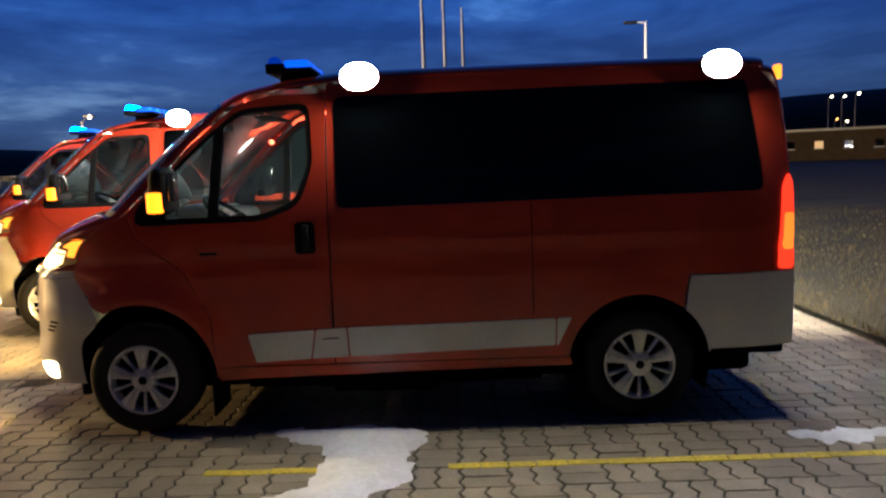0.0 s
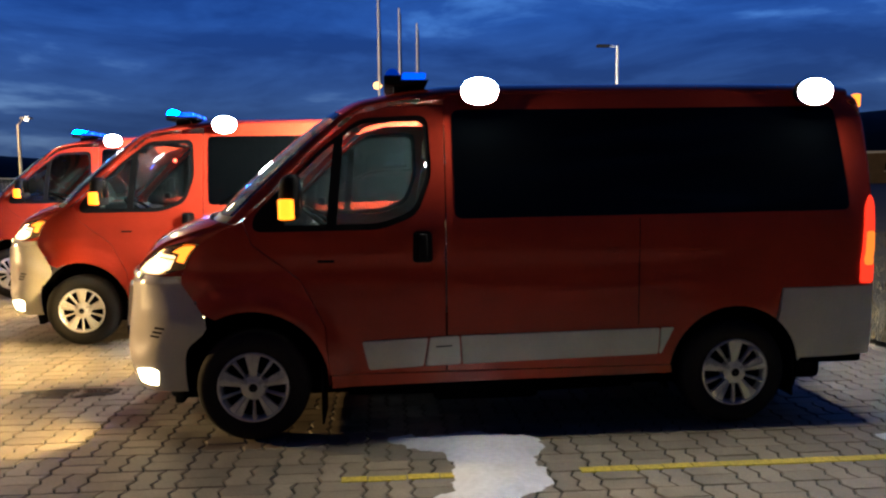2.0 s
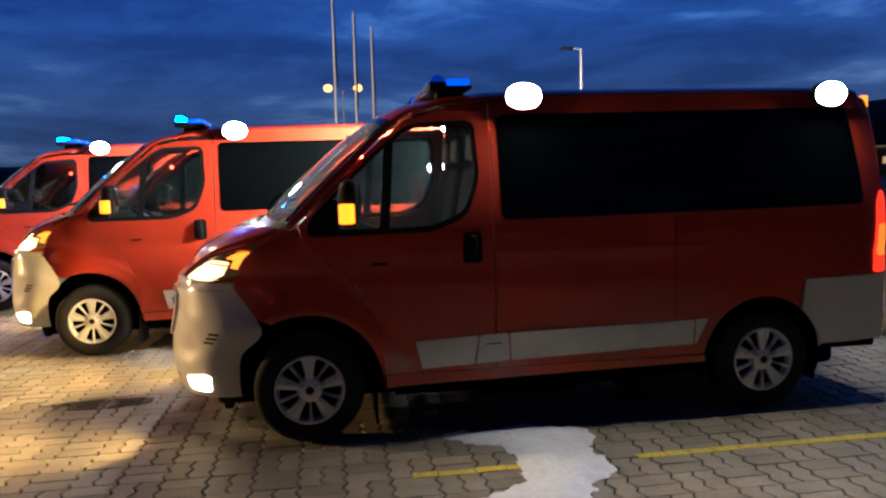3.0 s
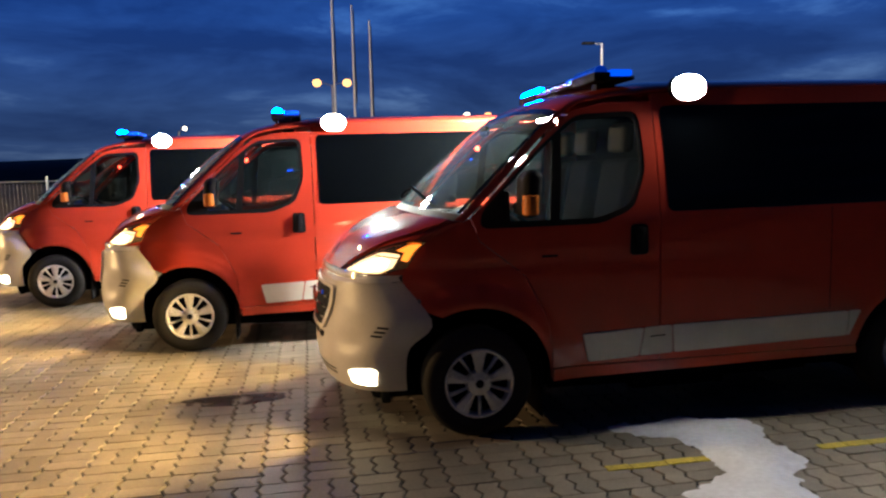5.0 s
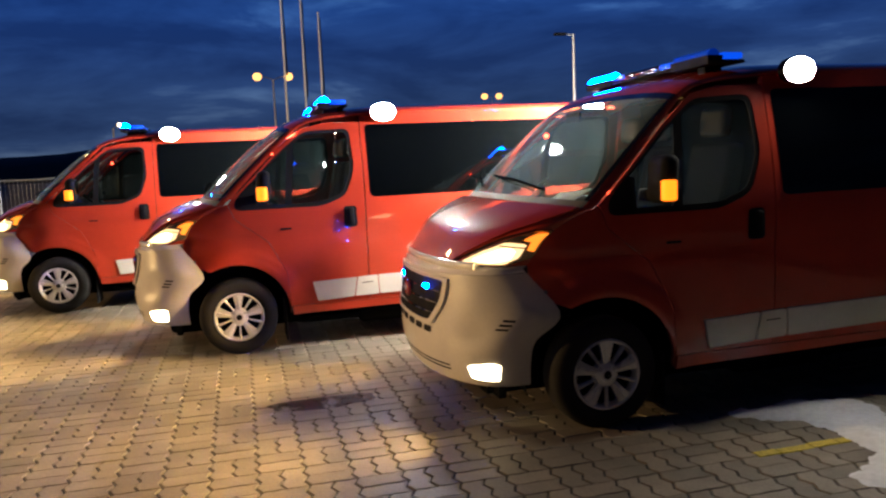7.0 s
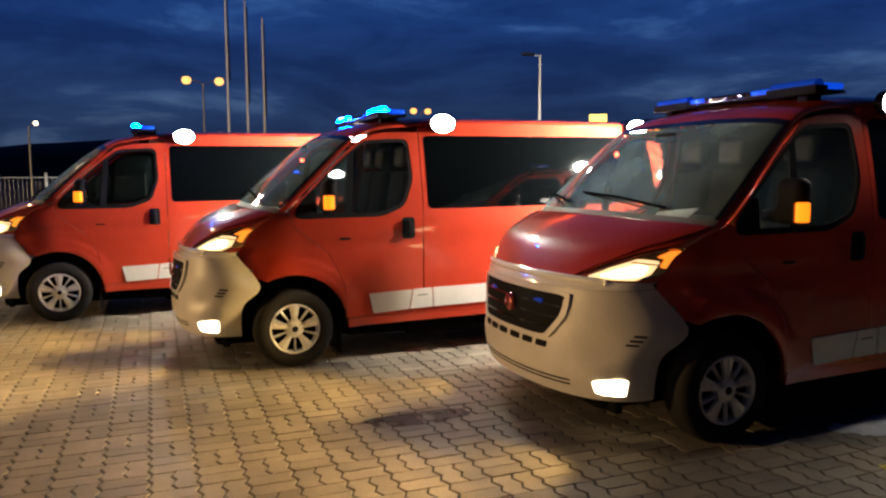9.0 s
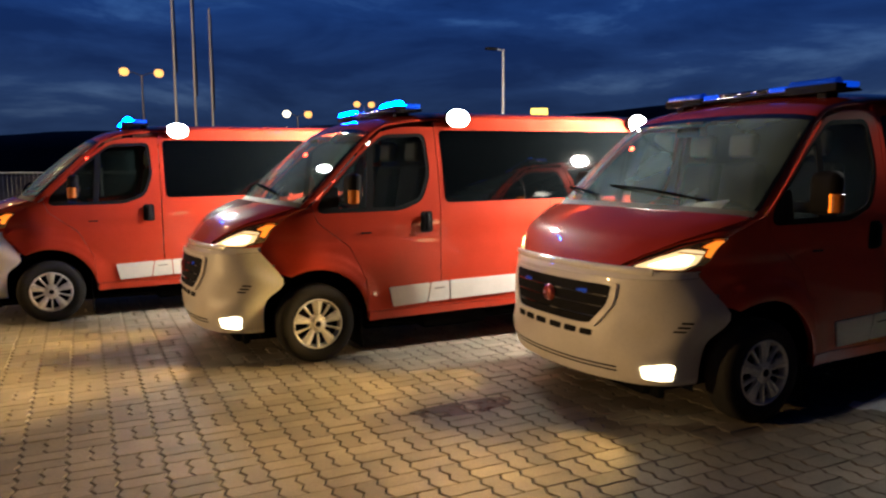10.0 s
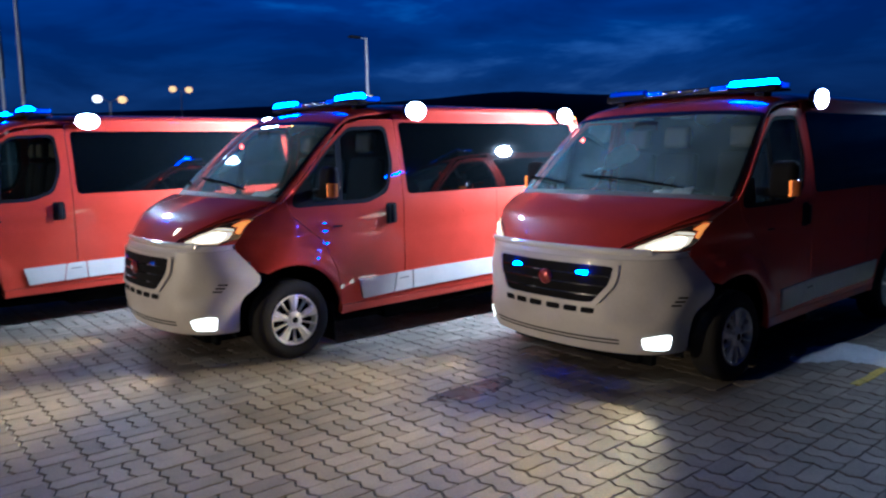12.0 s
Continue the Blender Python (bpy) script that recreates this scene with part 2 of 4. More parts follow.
def lathe(profile, n=40, axis="y", caps=False):
    """Turns (radius, height) pairs about an axis."""
    bm = bmesh.new()
    rings = []
    for r, h in profile:
        ring = []
        for i in range(n):
            a = 2 * math.pi * i / n
            c, s = r * math.cos(a), r * math.sin(a)
            ring.append(bm.verts.new((c, h, s) if axis == "y" else (c, s, h)))
        rings.append(ring)
    for a, b in zip(rings, rings[1:]):
        for i in range(n):
            bm.faces.new((a[i], a[(i + 1) % n], b[(i + 1) % n], b[i]))
    for ring in (rings[0], rings[-1]) if caps else ():
        bm.faces.new(ring)
    bmesh.ops.remove_doubles(bm, verts=bm.verts[:], dist=1e-5)
    return bm


def tube(points, r, n=8, r1=None):
    """A round bar along points, tapering from r to r1."""
    bm = bmesh.new()
    pts = [Vector(p) for p in points]
    rings = []
    for k, p in enumerate(pts):
        d = (pts[min(k + 1, len(pts) - 1)] - pts[max(k - 1, 0)]).normalized()
        side = d.cross(Vector((0, 0, 1)) if abs(d.z) < 0.9 else Vector((1, 0, 0))).normalized()
        up = side.cross(d)
        rad = r if r1 is None else r + (r1 - r) * k / (len(pts) - 1)
        rings.append([bm.verts.new(p + rad * (math.cos(2 * math.pi * i / n) * side + math.sin(2 * math.pi * i / n) * up)) for i in range(n)])
    for a, b in zip(rings, rings[1:]):
        for i in range(n):
            bm.faces.new((a[i], a[(i + 1) % n], b[(i + 1) % n], b[i]))
    bm.faces.new(rings[0][::-1])
    bm.faces.new(rings[-1])
    return bm


def inside(p, poly):
    hit = False
    for (x0, y0), (x1, y1) in zip(poly, poly[1:] + poly[:1]):
        if (y0 > p[1]) != (y1 > p[1]) and p[0] < (x1 - x0) * (p[1] - y0) / (y1 - y0) + x0:
            hit = not hit
    return hit


def dense(poly, step):
    out = []
    for a, b in zip(poly, poly[1:] + poly[:1]):
        n = max(1, int(math.dist(a, b) / step + 0.5))
        out += [(a[0] + (b[0] - a[0]) * i / n, a[1] + (b[1] - a[1]) * i / n) for i in range(n)]
    return out


def rounded(poly, r, n=4):
    """A polygon with its corners rounded off."""
    out = []
    for i, p in enumerate(poly):
        a, c = Vector(poly[i - 1]), Vector(poly[(i + 1) % len(poly)])
        p = Vector(p)
        ra = min(r, (a - p).length * 0.45)
        rc = min(r, (c - p).length * 0.45)
        s, e = p + (a - p).normalized() * ra, p + (c - p).normalized() * rc
        out += [tuple(s * (1 - t) ** 2 + p * 2 * t * (1 - t) + e * t * t) for t in (k / n for k in range(n + 1))]
    return out


def patch(fn, poly, step, lift=0.0, depth=0.018, holes=(), grid=None):
    """A sheet over the polygon of a parameter plane, laid on the surface fn, raised by lift, with a turned-in edge of that depth."""
    loops = [dense(list(poly), step)] + [dense(list(h), step) for h in holes]
    verts, edges = [], []
    for lp in loops:
        base = len(verts)
        verts += [Vector(p) for p in lp]
        edges += [(base + i, base + (i + 1) % len(lp)) for i in range(len(lp))]
    xs, zs = [p[0] for p in loops[0]], [p[1] for p in loops[0]]
    gx, gz = grid or (step, step)
    for i in range(1, int((max(xs) - min(xs)) / gx) + 1):
        for j in range(1, int((max(zs) - min(zs)) / gz) + 1):
            p = (min(xs) + i * gx, min(zs) + j * gz)
            if inside(p, loops[0]) and not any(inside(p, h) for h in loops[1:]):
                if all(abs(p[0] - q[0]) / gx + abs(p[1] - q[1]) / gz > 0.45 for lp in loops for q in lp):
                    verts.append(Vector(p))
    vs, es, fs, *_ = geometry.delaunay_2d_cdt(verts, edges, [], 0, 1e-6)
    bm = bmesh.new()
    e = 1e-3

    def place(p, up):
        c = fn(*p)
        du, dv = fn(p[0] + e, p[1]) - fn(p[0] - e, p[1]), fn(p[0], p[1] + e) - fn(p[0], p[1] - e)
        n = du.cross(dv)
        n = n.normalized() if n.length > 1e-12 else Vector((0, -1, 0))
        if n.dot(c - Vector((1.4, 1.025, 1.1))) < 0:
            n = -n
        return c + up * n
    mv = [bm.verts.new(place(p, lift)) for p in vs]
    for f in fs:
        c = (sum(vs[i].x for i in f) / len(f), sum(vs[i].y for i in f) / len(f))
        if inside(c, loops[0]) and not any(inside(c, h) for h in loops[1:]):
            bm.faces.new([mv[i] for i in f])
    bmesh.ops.delete(bm, geom=[v for v in bm.verts if not v.link_faces], context="VERTS")
    if depth:
        inner = {}
        index = {v: p for v, p in zip(mv, vs) if v.is_valid}
        rim = [ed for ed in bm.edges if len(ed.link_faces) == 1]
        for ed in rim:
            q = []
            for v in ed.verts:
                if v not in inner:
                    inner[v] = bm.verts.new(place(index[v], lift - depth))
                q.append(inner[v])
            bm.faces.new((ed.verts[0], ed.verts[1], q[1], q[0]))
    return bm


# ---------------------------------------------------------------- the van's surface
# x runs from the front axle to the rear, y from the flank to the far flank, z up
HALF = 1.025
STATIONS = [
    ((-0.90, 0.28), (-0.42, 0.28)), ((-0.94, 0.40), (-0.425, 0.42)), ((-0.95, 0.55), (-0.40, 0.56)), ((-0.925, 0.75), (-0.27, 0.715)),
    ((-0.895, 0.94), (-0.435, 0.96)), ((-0.84, 1.0), (-0.43, 1.0)), ((-0.785, 1.08), (-0.385, 1.08)), ((-0.69, 1.19), (-0.33, 1.17)),
    ((-0.52, 1.28), (-0.24, 1.24)), ((-0.37, 1.335), (-0.12, 1.30)), ((-0.30, 1.36), (-0.06, 1.33)), ((-0.09, 1.58), (0.13, 1.51)),
    ((0.24, 1.86), (0.42, 1.80)), ((0.53, 2.05), (0.63, 1.985)), ((0.75, 2.12), (0.82, 2.04)), ((1.0, 2.165), (1.05, 2.065)),
    ((1.5, 2.20), (1.5, 2.09)), ((3.55, 2.21), (3.55, 2.10)), ((3.84, 2.17), (3.78, 2.06)), ((3.93, 2.0), (3.87, 1.95)),
    ((3.97, 1.2), (3.92, 1.2)), ((3.99, 0.87), (3.94, 0.87)), ((3.99, 0.42), (3.94, 0.42)),
]


def flank_y(x, z):
    y = 0.165 * max(0.0, (z - 1.22) / 0.88) ** 1.5
    y += 0.15 * (max(0.0, 0.05 - x) / 0.5) ** 2.2
    y += 0.07 * (max(0.0, x - 3.45) / 0.5) ** 2
    y += 0.035 * max(0.0, (0.62 - z) / 0.34) ** 2
    # flared wheel arches
    for cx, cz, r in ((0.0, 0.35, 0.48), (3.0, 0.34, 0.455)):
        d = math.hypot(x - cx, z - cz) - r
        if z > 0.3:
            y -= 0.010 * math.exp(-(d / 0.035) ** 2)
            k = min(max((0.115 - d) / 0.03, 0.0), 1.0) if cx == 0 else 0.0
            y -= 0.012 * k * k * (3 - 2 * k)
    # pressed waist line
    y += 0.010 * math.exp(-((z - 1.04) / 0.025) ** 2)
    return y


def left(x, z):
    return Vector((x, flank_y(x, z), z))


def right(x, z):
    return Vector((x, 2 * HALF - flank_y(x, z), z))


def spline(a, b, c, d, t):
    return 0.5 * ((2 * b) + (c - a) * t + (2 * a - 5 * b + 4 * c - d) * t * t + (3 * b - a - 3 * c + d) * t ** 3)


def skin(s, v):
    """The skin over nose, screen, roof and tail: s counts stations, v runs from flank (-1) over the middle to flank (1)."""
    s = min(max(s, 0.0), len(STATIONS) - 1.001)
    i, t = int(s), s - int(s)
    q = [STATIONS[min(max(i + k, 0), len(STATIONS) - 1)] for k in (-1, 0, 1, 2)]
    c, e = [[spline(*(r[w][k] for r in q), t) for k in (0, 1)] for w in (0, 1)]
    if t < 1e-9:
        c, e = q[1]
    a = min(abs(v), 1.0) * math.pi / 2
    off = 1 - max(math.cos(a), 0.0) ** 0.78
    ye = flank_y(*e)
    y = (HALF - ye) * math.sin(a) ** 0.93
    dent = 0.035 * math.exp(-((s - 2.15) / 0.42) ** 2 - ((abs(v) - 0.60) / 0.15) ** 2)
    return Vector((c[0] + (e[0] - c[0]) * off + dent, HALF - math.copysign(y, -v) if v else HALF, c[1] + (e[1] - c[1]) * off))


def skin_grid(s0, s1, v0, v1, ns, nv, lift=0.0):
    bm = bmesh.new()
    rows = []
    for i in range(ns + 1):
        row = []
        for j in range(nv + 1):
            s, v = s0 + (s1 - s0) * i / ns, v0 + (v1 - v0) * j / nv
            # crowd the columns towards the flanks, where the skin turns
            if v0 == -1 and v1 == 1:
                v = math.copysign(1 - (1 - abs(v)) ** 1.6, v)
            p = skin(s, v)
            if lift:
                n = (p - Vector((1.2, HALF, 0.9)))
                p = p + n.normalized() * lift
            row.append(bm.verts.new(p))
        rows.append(row)
    for a, b in zip(rows, rows[1:]):
        for j in range(nv):
            bm.faces.new((a[j], a[j + 1], b[j + 1], b[j]))
    return bm


def arc(cx, cz, r, a0, a1, n=14):
    return [(cx + r * math.cos(radians(a0 + (a1 - a0) * k / n)), cz + r * math.sin(radians(a0 + (a1 - a0) * k / n))) for k in range(n + 1)]


def edge_line(i0, i1, n=3):
    """The line where the skin meets the flank, from station to station."""
    out = []
    for k in range(i0 * n, i1 * n + 1):
        p = skin(k / n, -1)
        out.append((p.x, p.z))
    return out


CABWIN = rounded([(0.02, 1.27), (0.03, 1.37), (0.42, 1.755), (0.66, 1.945), (1.07, 1.965), (1.09, 1.60), (1.00, 1.36), (0.78, 1.275)], 0.07)
REARWIN = rounded([(1.225, 1.335), (1.215, 1.99), (3.67, 2.015), (3.74, 1.36)], 0.05)
DOOR = [(0.46, 0.40), (1.165, 0.40), (1.165, 2.02)] + [(0.84, 2.015), (0.64, 1.965), (0.42, 1.78)] + [(0.14, 1.50), (-0.03, 1.34), (0.02, 1.20), (0.30, 0.98), (0.44, 0.70)]
FENDER = arc(0, 0.35, 0.452, 118, -3) + [(0.4565, 0.40), (0.4365, 0.70), (0.2965, 0.977), (0.0165, 1.197), (-0.034, 1.335)] + edge_line(5, 10)[::-1][1:] + [(-0.43, 0.93), (-0.30, 0.78)]
SIDE = ([(1.173, 0.40), (2.58, 0.40)] + arc(3.0, 0.34, 0.425, 172, 52, 12) + [(3.30, 0.875), (3.94, 0.875)] + [(3.92, 1.2), (3.87, 1.95)]
        + edge_line(16, 18)[::-1] + [(1.173, 2.07)])
WHITEREAR = arc(3.0, 0.34, 0.425, 50, 8, 6) + [(3.43, 0.42), (3.94, 0.42), (3.94, 0.868), (3.305, 0.868)]


def build_wheel(parent, x, y, turn):
    wheel = new("wheel")
    wheel.parent, wheel.location = parent, (x, y, 0.338)
    wheel.rotation_euler = (0, 0, turn)
    # outer side at y = 0, inner at y = 0.22
    tyre = lathe([(0.205, 0.02), (0.225, 0.006), (0.262, -0.004), (0.305, 0.006), (0.326, 0.022), (0.335, 0.040), (0.338, 0.11), (0.335, 0.18), (0.32, 0.205), (0.26, 0.222), (0.20, 0.21)], 56)
    part("tyre", tyre, RUBBER, wheel)
    rim = lathe([(0.214, 0.012), (0.212, 0.002), (0.204, 0.000), (0.196, 0.008), (0.190, 0.03), (0.186, 0.06)], 56)
    hub = lathe([(0.001, -0.004), (0.038, -0.002), (0.046, 0.006), (0.070, 0.010), (0.080, 0.024), (0.082, 0.05)], 32)
    merge(rim, hub)
    # five broad spokes, and a slim bar between each two
    for k in range(10):
        a = 2 * math.pi * k / 10 + math.pi / 2
        broad = 0.80 if k % 2 == 0 else 0.20
        sp = bmesh.new()
        quad = []
        for r, w, h in ((0.060, 0.022, 0.010), (0.105, 0.032, 0.004), (0.16, 0.046, 0.002), (0.200, 0.062, 0.004)):
            w *= broad
            quad.append([(r, -w, h + 0.006), (r, -0.003, h), (r, 0, h + 0.005), (r, 0.003, h), (r, w, h + 0.006), (r, w, h + 0.03), (r, -w, h + 0.03)])
        vs = [[sp.verts.new((q[0] * math.cos(a) - q[1] * math.sin(a), q[2], q[0] * math.sin(a) + q[1] * math.cos(a))) for q in ring] for ring in quad]
        for A, B in zip(vs, vs[1:]):
            for i in range(7):
                sp.faces.new((A[i], A[(i + 1) % 7], B[(i + 1) % 7], B[i]))
        part("spoke", sp, ALLOY, wheel)
    part("hubcap", rim, ALLOY, wheel, "silver hubcap ring")
    dish = lathe([(0.001, 0.045), (0.10, 0.05), (0.19, 0.055), (0.205, 0.03)], 40)
    part("brake_drum", dish, LINER, wheel)
    cap = lathe([(0.001, -0.008), (0.024, -0.006), (0.030, 0.002)], 24)
    part("centre_cap", cap, BLACKP, wheel)
    return wheel


def oval(a, b, y0, y1, n=28):
    """An oval disc across the y axis, slightly domed towards y0."""
    bm = bmesh.new()
    rings = []
    for k, y in ((0.55, y0 - 0.006), (0.9, y0), (1.0, y0 + 0.004), (1.0, y1)):
        ring = []
        for i in range(n):
            t = 2 * math.pi * i / n
            c, d = math.cos(t), math.sin(t)
            ring.append(bm.verts.new((k * a * math.copysign(abs(c) ** 0.93, c), y, k * b * math.copysign(abs(d) ** 0.93, d))))
        rings.append(ring)
    for k, (p, q) in enumerate(zip(rings, rings[1:])):
        for i in range(n):
            bm.faces.new((p[i], p[(i + 1) % n], q[(i + 1) % n], q[i])).material_index = 1 if k == 2 else 0
    bm.faces.new(rings[0]).material_index = 0
    bm.faces.new(rings[-1]).material_index = 1
    return bm


def flood_lamp(van, tip, led):
    """A hooded work lamp that faces along -y of its own space."""
    body = moved(oval(0.112, 0.080, -0.024, 0.03), Matrix.Identity(4))
    box(-0.03, 0.03, 0.025, 0.05, -0.06, 0.06, 0.006, body)
    lamp = part("flood_lamp", moved(body, tip), BLACKP, van, "black hooded flood lamp on the roof edge")
    part("flood_lamp_glass", moved(oval(0.110, 0.077, -0.040, -0.030), tip), led, lamp, "glaring white lamp face").data.materials.append(BLACKP)
    part("flood_lamp_bracket", moved(box(-0.03, 0.03, 0.02, 0.09, -0.075, -0.02, 0.006), tip), BLACKP, lamp)


def rotor(name, parent, at, axis, length, radius, lit, unlit, label, up=False):
    """A turning lamp drum: one half shines, the other is dark lens. The lit half faces -x (axis y) or -y (axis z), or up, when it is unturned."""
    bm = bmesh.new()
    n = 16
    rings = []
    for h, k in ((-length / 2, 0.8), (-length / 2 + 0.006, 1), (length / 2 - 0.006, 1), (length / 2, 0.8)):
        ring = []
        for i in range(n):
            a = 2 * math.pi * i / n
            c, d = -radius * k * math.cos(a), radius * k * math.sin(a)
            ring.append(bm.verts.new((c, h, d) if axis == "y" else (d, c, h)))
        rings.append(ring)
    for r, q in zip(rings, rings[1:]):
        for i in range(n):
            f = bm.faces.new((r[i], r[(i + 1) % n], q[(i + 1) % n], q[i]))
            j = (i - n // 4) % n if up else i
            f.material_index = 0 if j < n // 4 or j >= n - n // 4 else 1
    first = n // 4 if up else 0
    for r in (rings[0], rings[-1]):
        lit_half = [r[(first + k) % n] for k in range(-n // 4, n // 4 + 1)]
        dark_half = [r[(first + k) % n] for k in range(n // 4, n * 3 // 4 + 1)]
        bm.faces.new(lit_half).material_index = 0
        bm.faces.new(dark_half).material_index = 1
    ob = part(name, bm, lit, parent, label)
    ob.data.materials.append(unlit)
    ob.location = at
    return ob


def build_van():
    van = thing("van", "red and white emergency van with blue roof bar, parked on pavers", "van", "parked emergency vans")
    # skin over nose, roof and tail
    part("front_bumper", skin_grid(0, 4.0, -1, 1, 18, 60), WHITE, van, "white painted front bumper")
    part("grille_surround", skin_grid(4.02, 5.0, -1, 1, 5, 60, 0.006), GLOSSWHITE, van, "white strip above the grille")
    part("bonnet", skin_grid(5.03, 9.85, -1, 1, 24, 60), RED, van)
    edge = [(5.07, 0.30), (5.12, 0.40), (5.55, 0.435), (6.1, 0.50), (6.9, 0.655), (7.8, 0.80), (8.7, 0.875), (9.72, 0.90)]
    part("bonnet_panel", patch(skin, rounded(edge + [(q, -v) for q, v in edge[::-1]], 0.10), 0.11, 0.020, 0.024), RED, van, "raised red bonnet panel")
    part("cowl_panel", skin_grid(9.88, 10.18, -0.97, 0.97, 3, 40), DASH, van, "grey plastic cowl below the windscreen")
    glass_v = 0.90
    ws = part("windscreen", skin_grid(10.18, 12.75, -glass_v, glass_v, 16, 32), MISTED, van, "windscreen with a film of condensation")
    ws.visible_shadow = False
    for sgn in (-1, 1):
        part("windscreen_border", patch(skin, [(10.2, sgn * 0.845), (10.2, sgn * 0.897), (12.73, sgn * 0.897), (12.73, sgn * 0.855)], 0.12, 0.003, 0), GLOSS, ws)
        part("pillar", skin_grid(9.88, 13.0, sgn * glass_v, sgn * 1.0, 24, 6), RED, van)
    part("windscreen_border", patch(skin, [(12.55, -0.85), (12.55, 0.85), (12.74, 0.85), (12.74, -0.85)], 0.12, 0.003, 0), GLOSS, ws)
    part("roof_header", skin_grid(12.76, 13.0, -glass_v, glass_v, 3, 32), RED, van)
    part("roof", skin_grid(13.0, 18.2, -1, 1, 30, 60), RED, van)
    part("tail_panel", skin_grid(18.2, 21.0, -1, 1, 14, 60), RED, van)
    part("rear_bumper", skin_grid(21.02, 21.999, -1, 1, 5, 60), WHITE, van, "white painted rear bumper")
    for fn, out in ((left, -1), (right, 1)):
        part("front_fender", patch(fn, FENDER, 0.03, 0, 0.05), RED, van)
        door = part("front_door", patch(fn, DOOR, 0.05, 0, 0.03, holes=[CABWIN]), RED, van)
        pane = part("door_window", patch(fn, CABWIN, 0.06, -0.012, 0), CLEAR, door)
        pane.visible_shadow = False
        part("side_panel", patch(fn, SIDE, 0.07, 0, 0.03), RED, van)
        part("side_window", patch(fn, REARWIN, 0.10, 0.004, 0.006), DARKGLASS, van, "long black privacy window")
        part("rear_corner", patch(fn, WHITEREAR, 0.05, 0.004, 0.03), WHITE, van, "white rear corner panel")
        sill = [(0.47, 0.315), (2.60, 0.345), (2.585, 0.394), (0.47, 0.394)]
        part("sill", patch(fn, sill, 0.06, 0, 0.05), RED, van)
        # window frames
        ring_in = [((p[0] - 0.62) * 0.925 + 0.625, (p[1] - 1.6) * 0.90 + 1.605) for p in CABWIN]
        part("window_seal", patch(fn, CABWIN, 0.06, -0.004, 0.012, holes=[ring_in]), BLACKP, door)
        # black triangle at the mirror and the bar of the quarter light
        part("mirror_base", patch(fn, rounded([(0.03, 1.28), (0.035, 1.36), (0.16, 1.49), (0.21, 1.49), (0.21, 1.28)], 0.02), 0.05, 0.002, 0.015), BLACKP, door)
        part("quarter_bar", patch(fn, [(0.455, 1.285), (0.515, 1.285), (0.565, 1.865), (0.505, 1.815)], 0.06, -0.006, 0.02), BLACKP, door)
        # white rub strips
        for k, poly in enumerate(([(0.655, 0.60), (1.055, 0.615), (1.025, 0.44), (0.695, 0.425)], [(1.065, 0.615), (1.245, 0.622), (1.255, 0.447), (1.035, 0.44)],
                                  [(1.255, 0.622), (2.50, 0.637), (2.495, 0.475), (1.265, 0.447)], [(2.51, 0.638), (2.595, 0.64), (2.515, 0.476), (2.505, 0.475)])):
            part("rub_strip", patch(fn, rounded(poly, 0.012, 2), 0.06, 0.012, 0.014), WHITE, van, "white plastic rub strip")
        part("fuel_flap", patch(fn, [(1.10, 0.563), (1.20, 0.567), (1.20, 0.560), (1.10, 0.556)], 0.05, 0.015, 0.004), BLACKP, van)
        # handle
        hd = patch(fn, rounded([(0.965, 1.075), (0.97, 1.265), (1.085, 1.265), (1.09, 1.075)], 0.03), 0.05, 0.003, 0.012)
        h = part("door_handle", hd, BLACKP, door, "black door handle in a recess")
        yy = -0.028 if out < 0 else 2 * HALF + 0.028
        part("handle_bar", box(1.005, 1.055, yy - 0.014, yy + 0.014, 1.09, 1.25, 0.012), BLACKP, door)
        part("lock_cover", patch(fn, rounded([(0.40, 1.085), (0.40, 1.10), (0.50, 1.10), (0.50, 1.085)], 0.006), 0.04, 0.004, 0.005), BLACKP, van)
        # sliding rail and door lines
        part("slide_rail", patch(fn, [(1.9, 1.135), (3.75, 1.135), (3.75, 1.147), (1.9, 1.147)], 0.1, 0.004, 0.006), RED, van)
        part("panel_gap", patch(fn, [(2.365, 0.66), (2.371, 0.66), (2.371, 1.33), (2.365, 1.33)], 0.08, 0.001, 0.002), BLACKP, van)
        part("window_gap", patch(fn, [(1.86, 1.345), (1.868, 1.345), (1.868, 2.0), (1.86, 2.0)], 0.08, 0.0055, 0.002), DARKGLASS, van)
        # wheelhouse liners, mudflap
        for cx, cz, r in ((0, 0.35, 0.458), (3.0, 0.34, 0.43)):
            bm = bmesh.new()
            lip = 0.16 if cx < 1 else 0.03
            y0, y1 = (lip, 0.42) if out < 0 else (2 * HALF - 0.42, 2 * HALF - lip)
            ring = arc(cx, cz, r, 195, -15, 20)
            a = [bm.verts.new((x, y0, z)) for x, z in ring]
            b = [bm.verts.new((x, y1, z)) for x, z in ring]
            for i in range(len(ring) - 1):
                bm.faces.new((a[i], a[i + 1], b[i + 1], b[i]))
            bm.faces.new(b if out < 0 else a)
            part("wheelhouse", bm, LINER, van)
        fy = 0.04 if out < 0 else 2 * HALF - 0.36
        part("mudflap", box(0.40, 0.415, fy, fy + 0.32, 0.08, 0.42, 0.005), BLACKP, van)
        part("mudflap", box(3.40, 3.415, fy, fy + 0.32, 0.16, 0.42, 0.005), BLACKP, van)
        # tail lamp
        tl = rounded([(3.835, 0.885), (3.935, 0.885), (3.925, 1.40), (3.900, 1.46), (3.86, 1.38)], 0.03)
        part("tail_lamp", patch(fn, tl, 0.04, 0.010, 0.02), TAILRED, van, "red tail lamp")
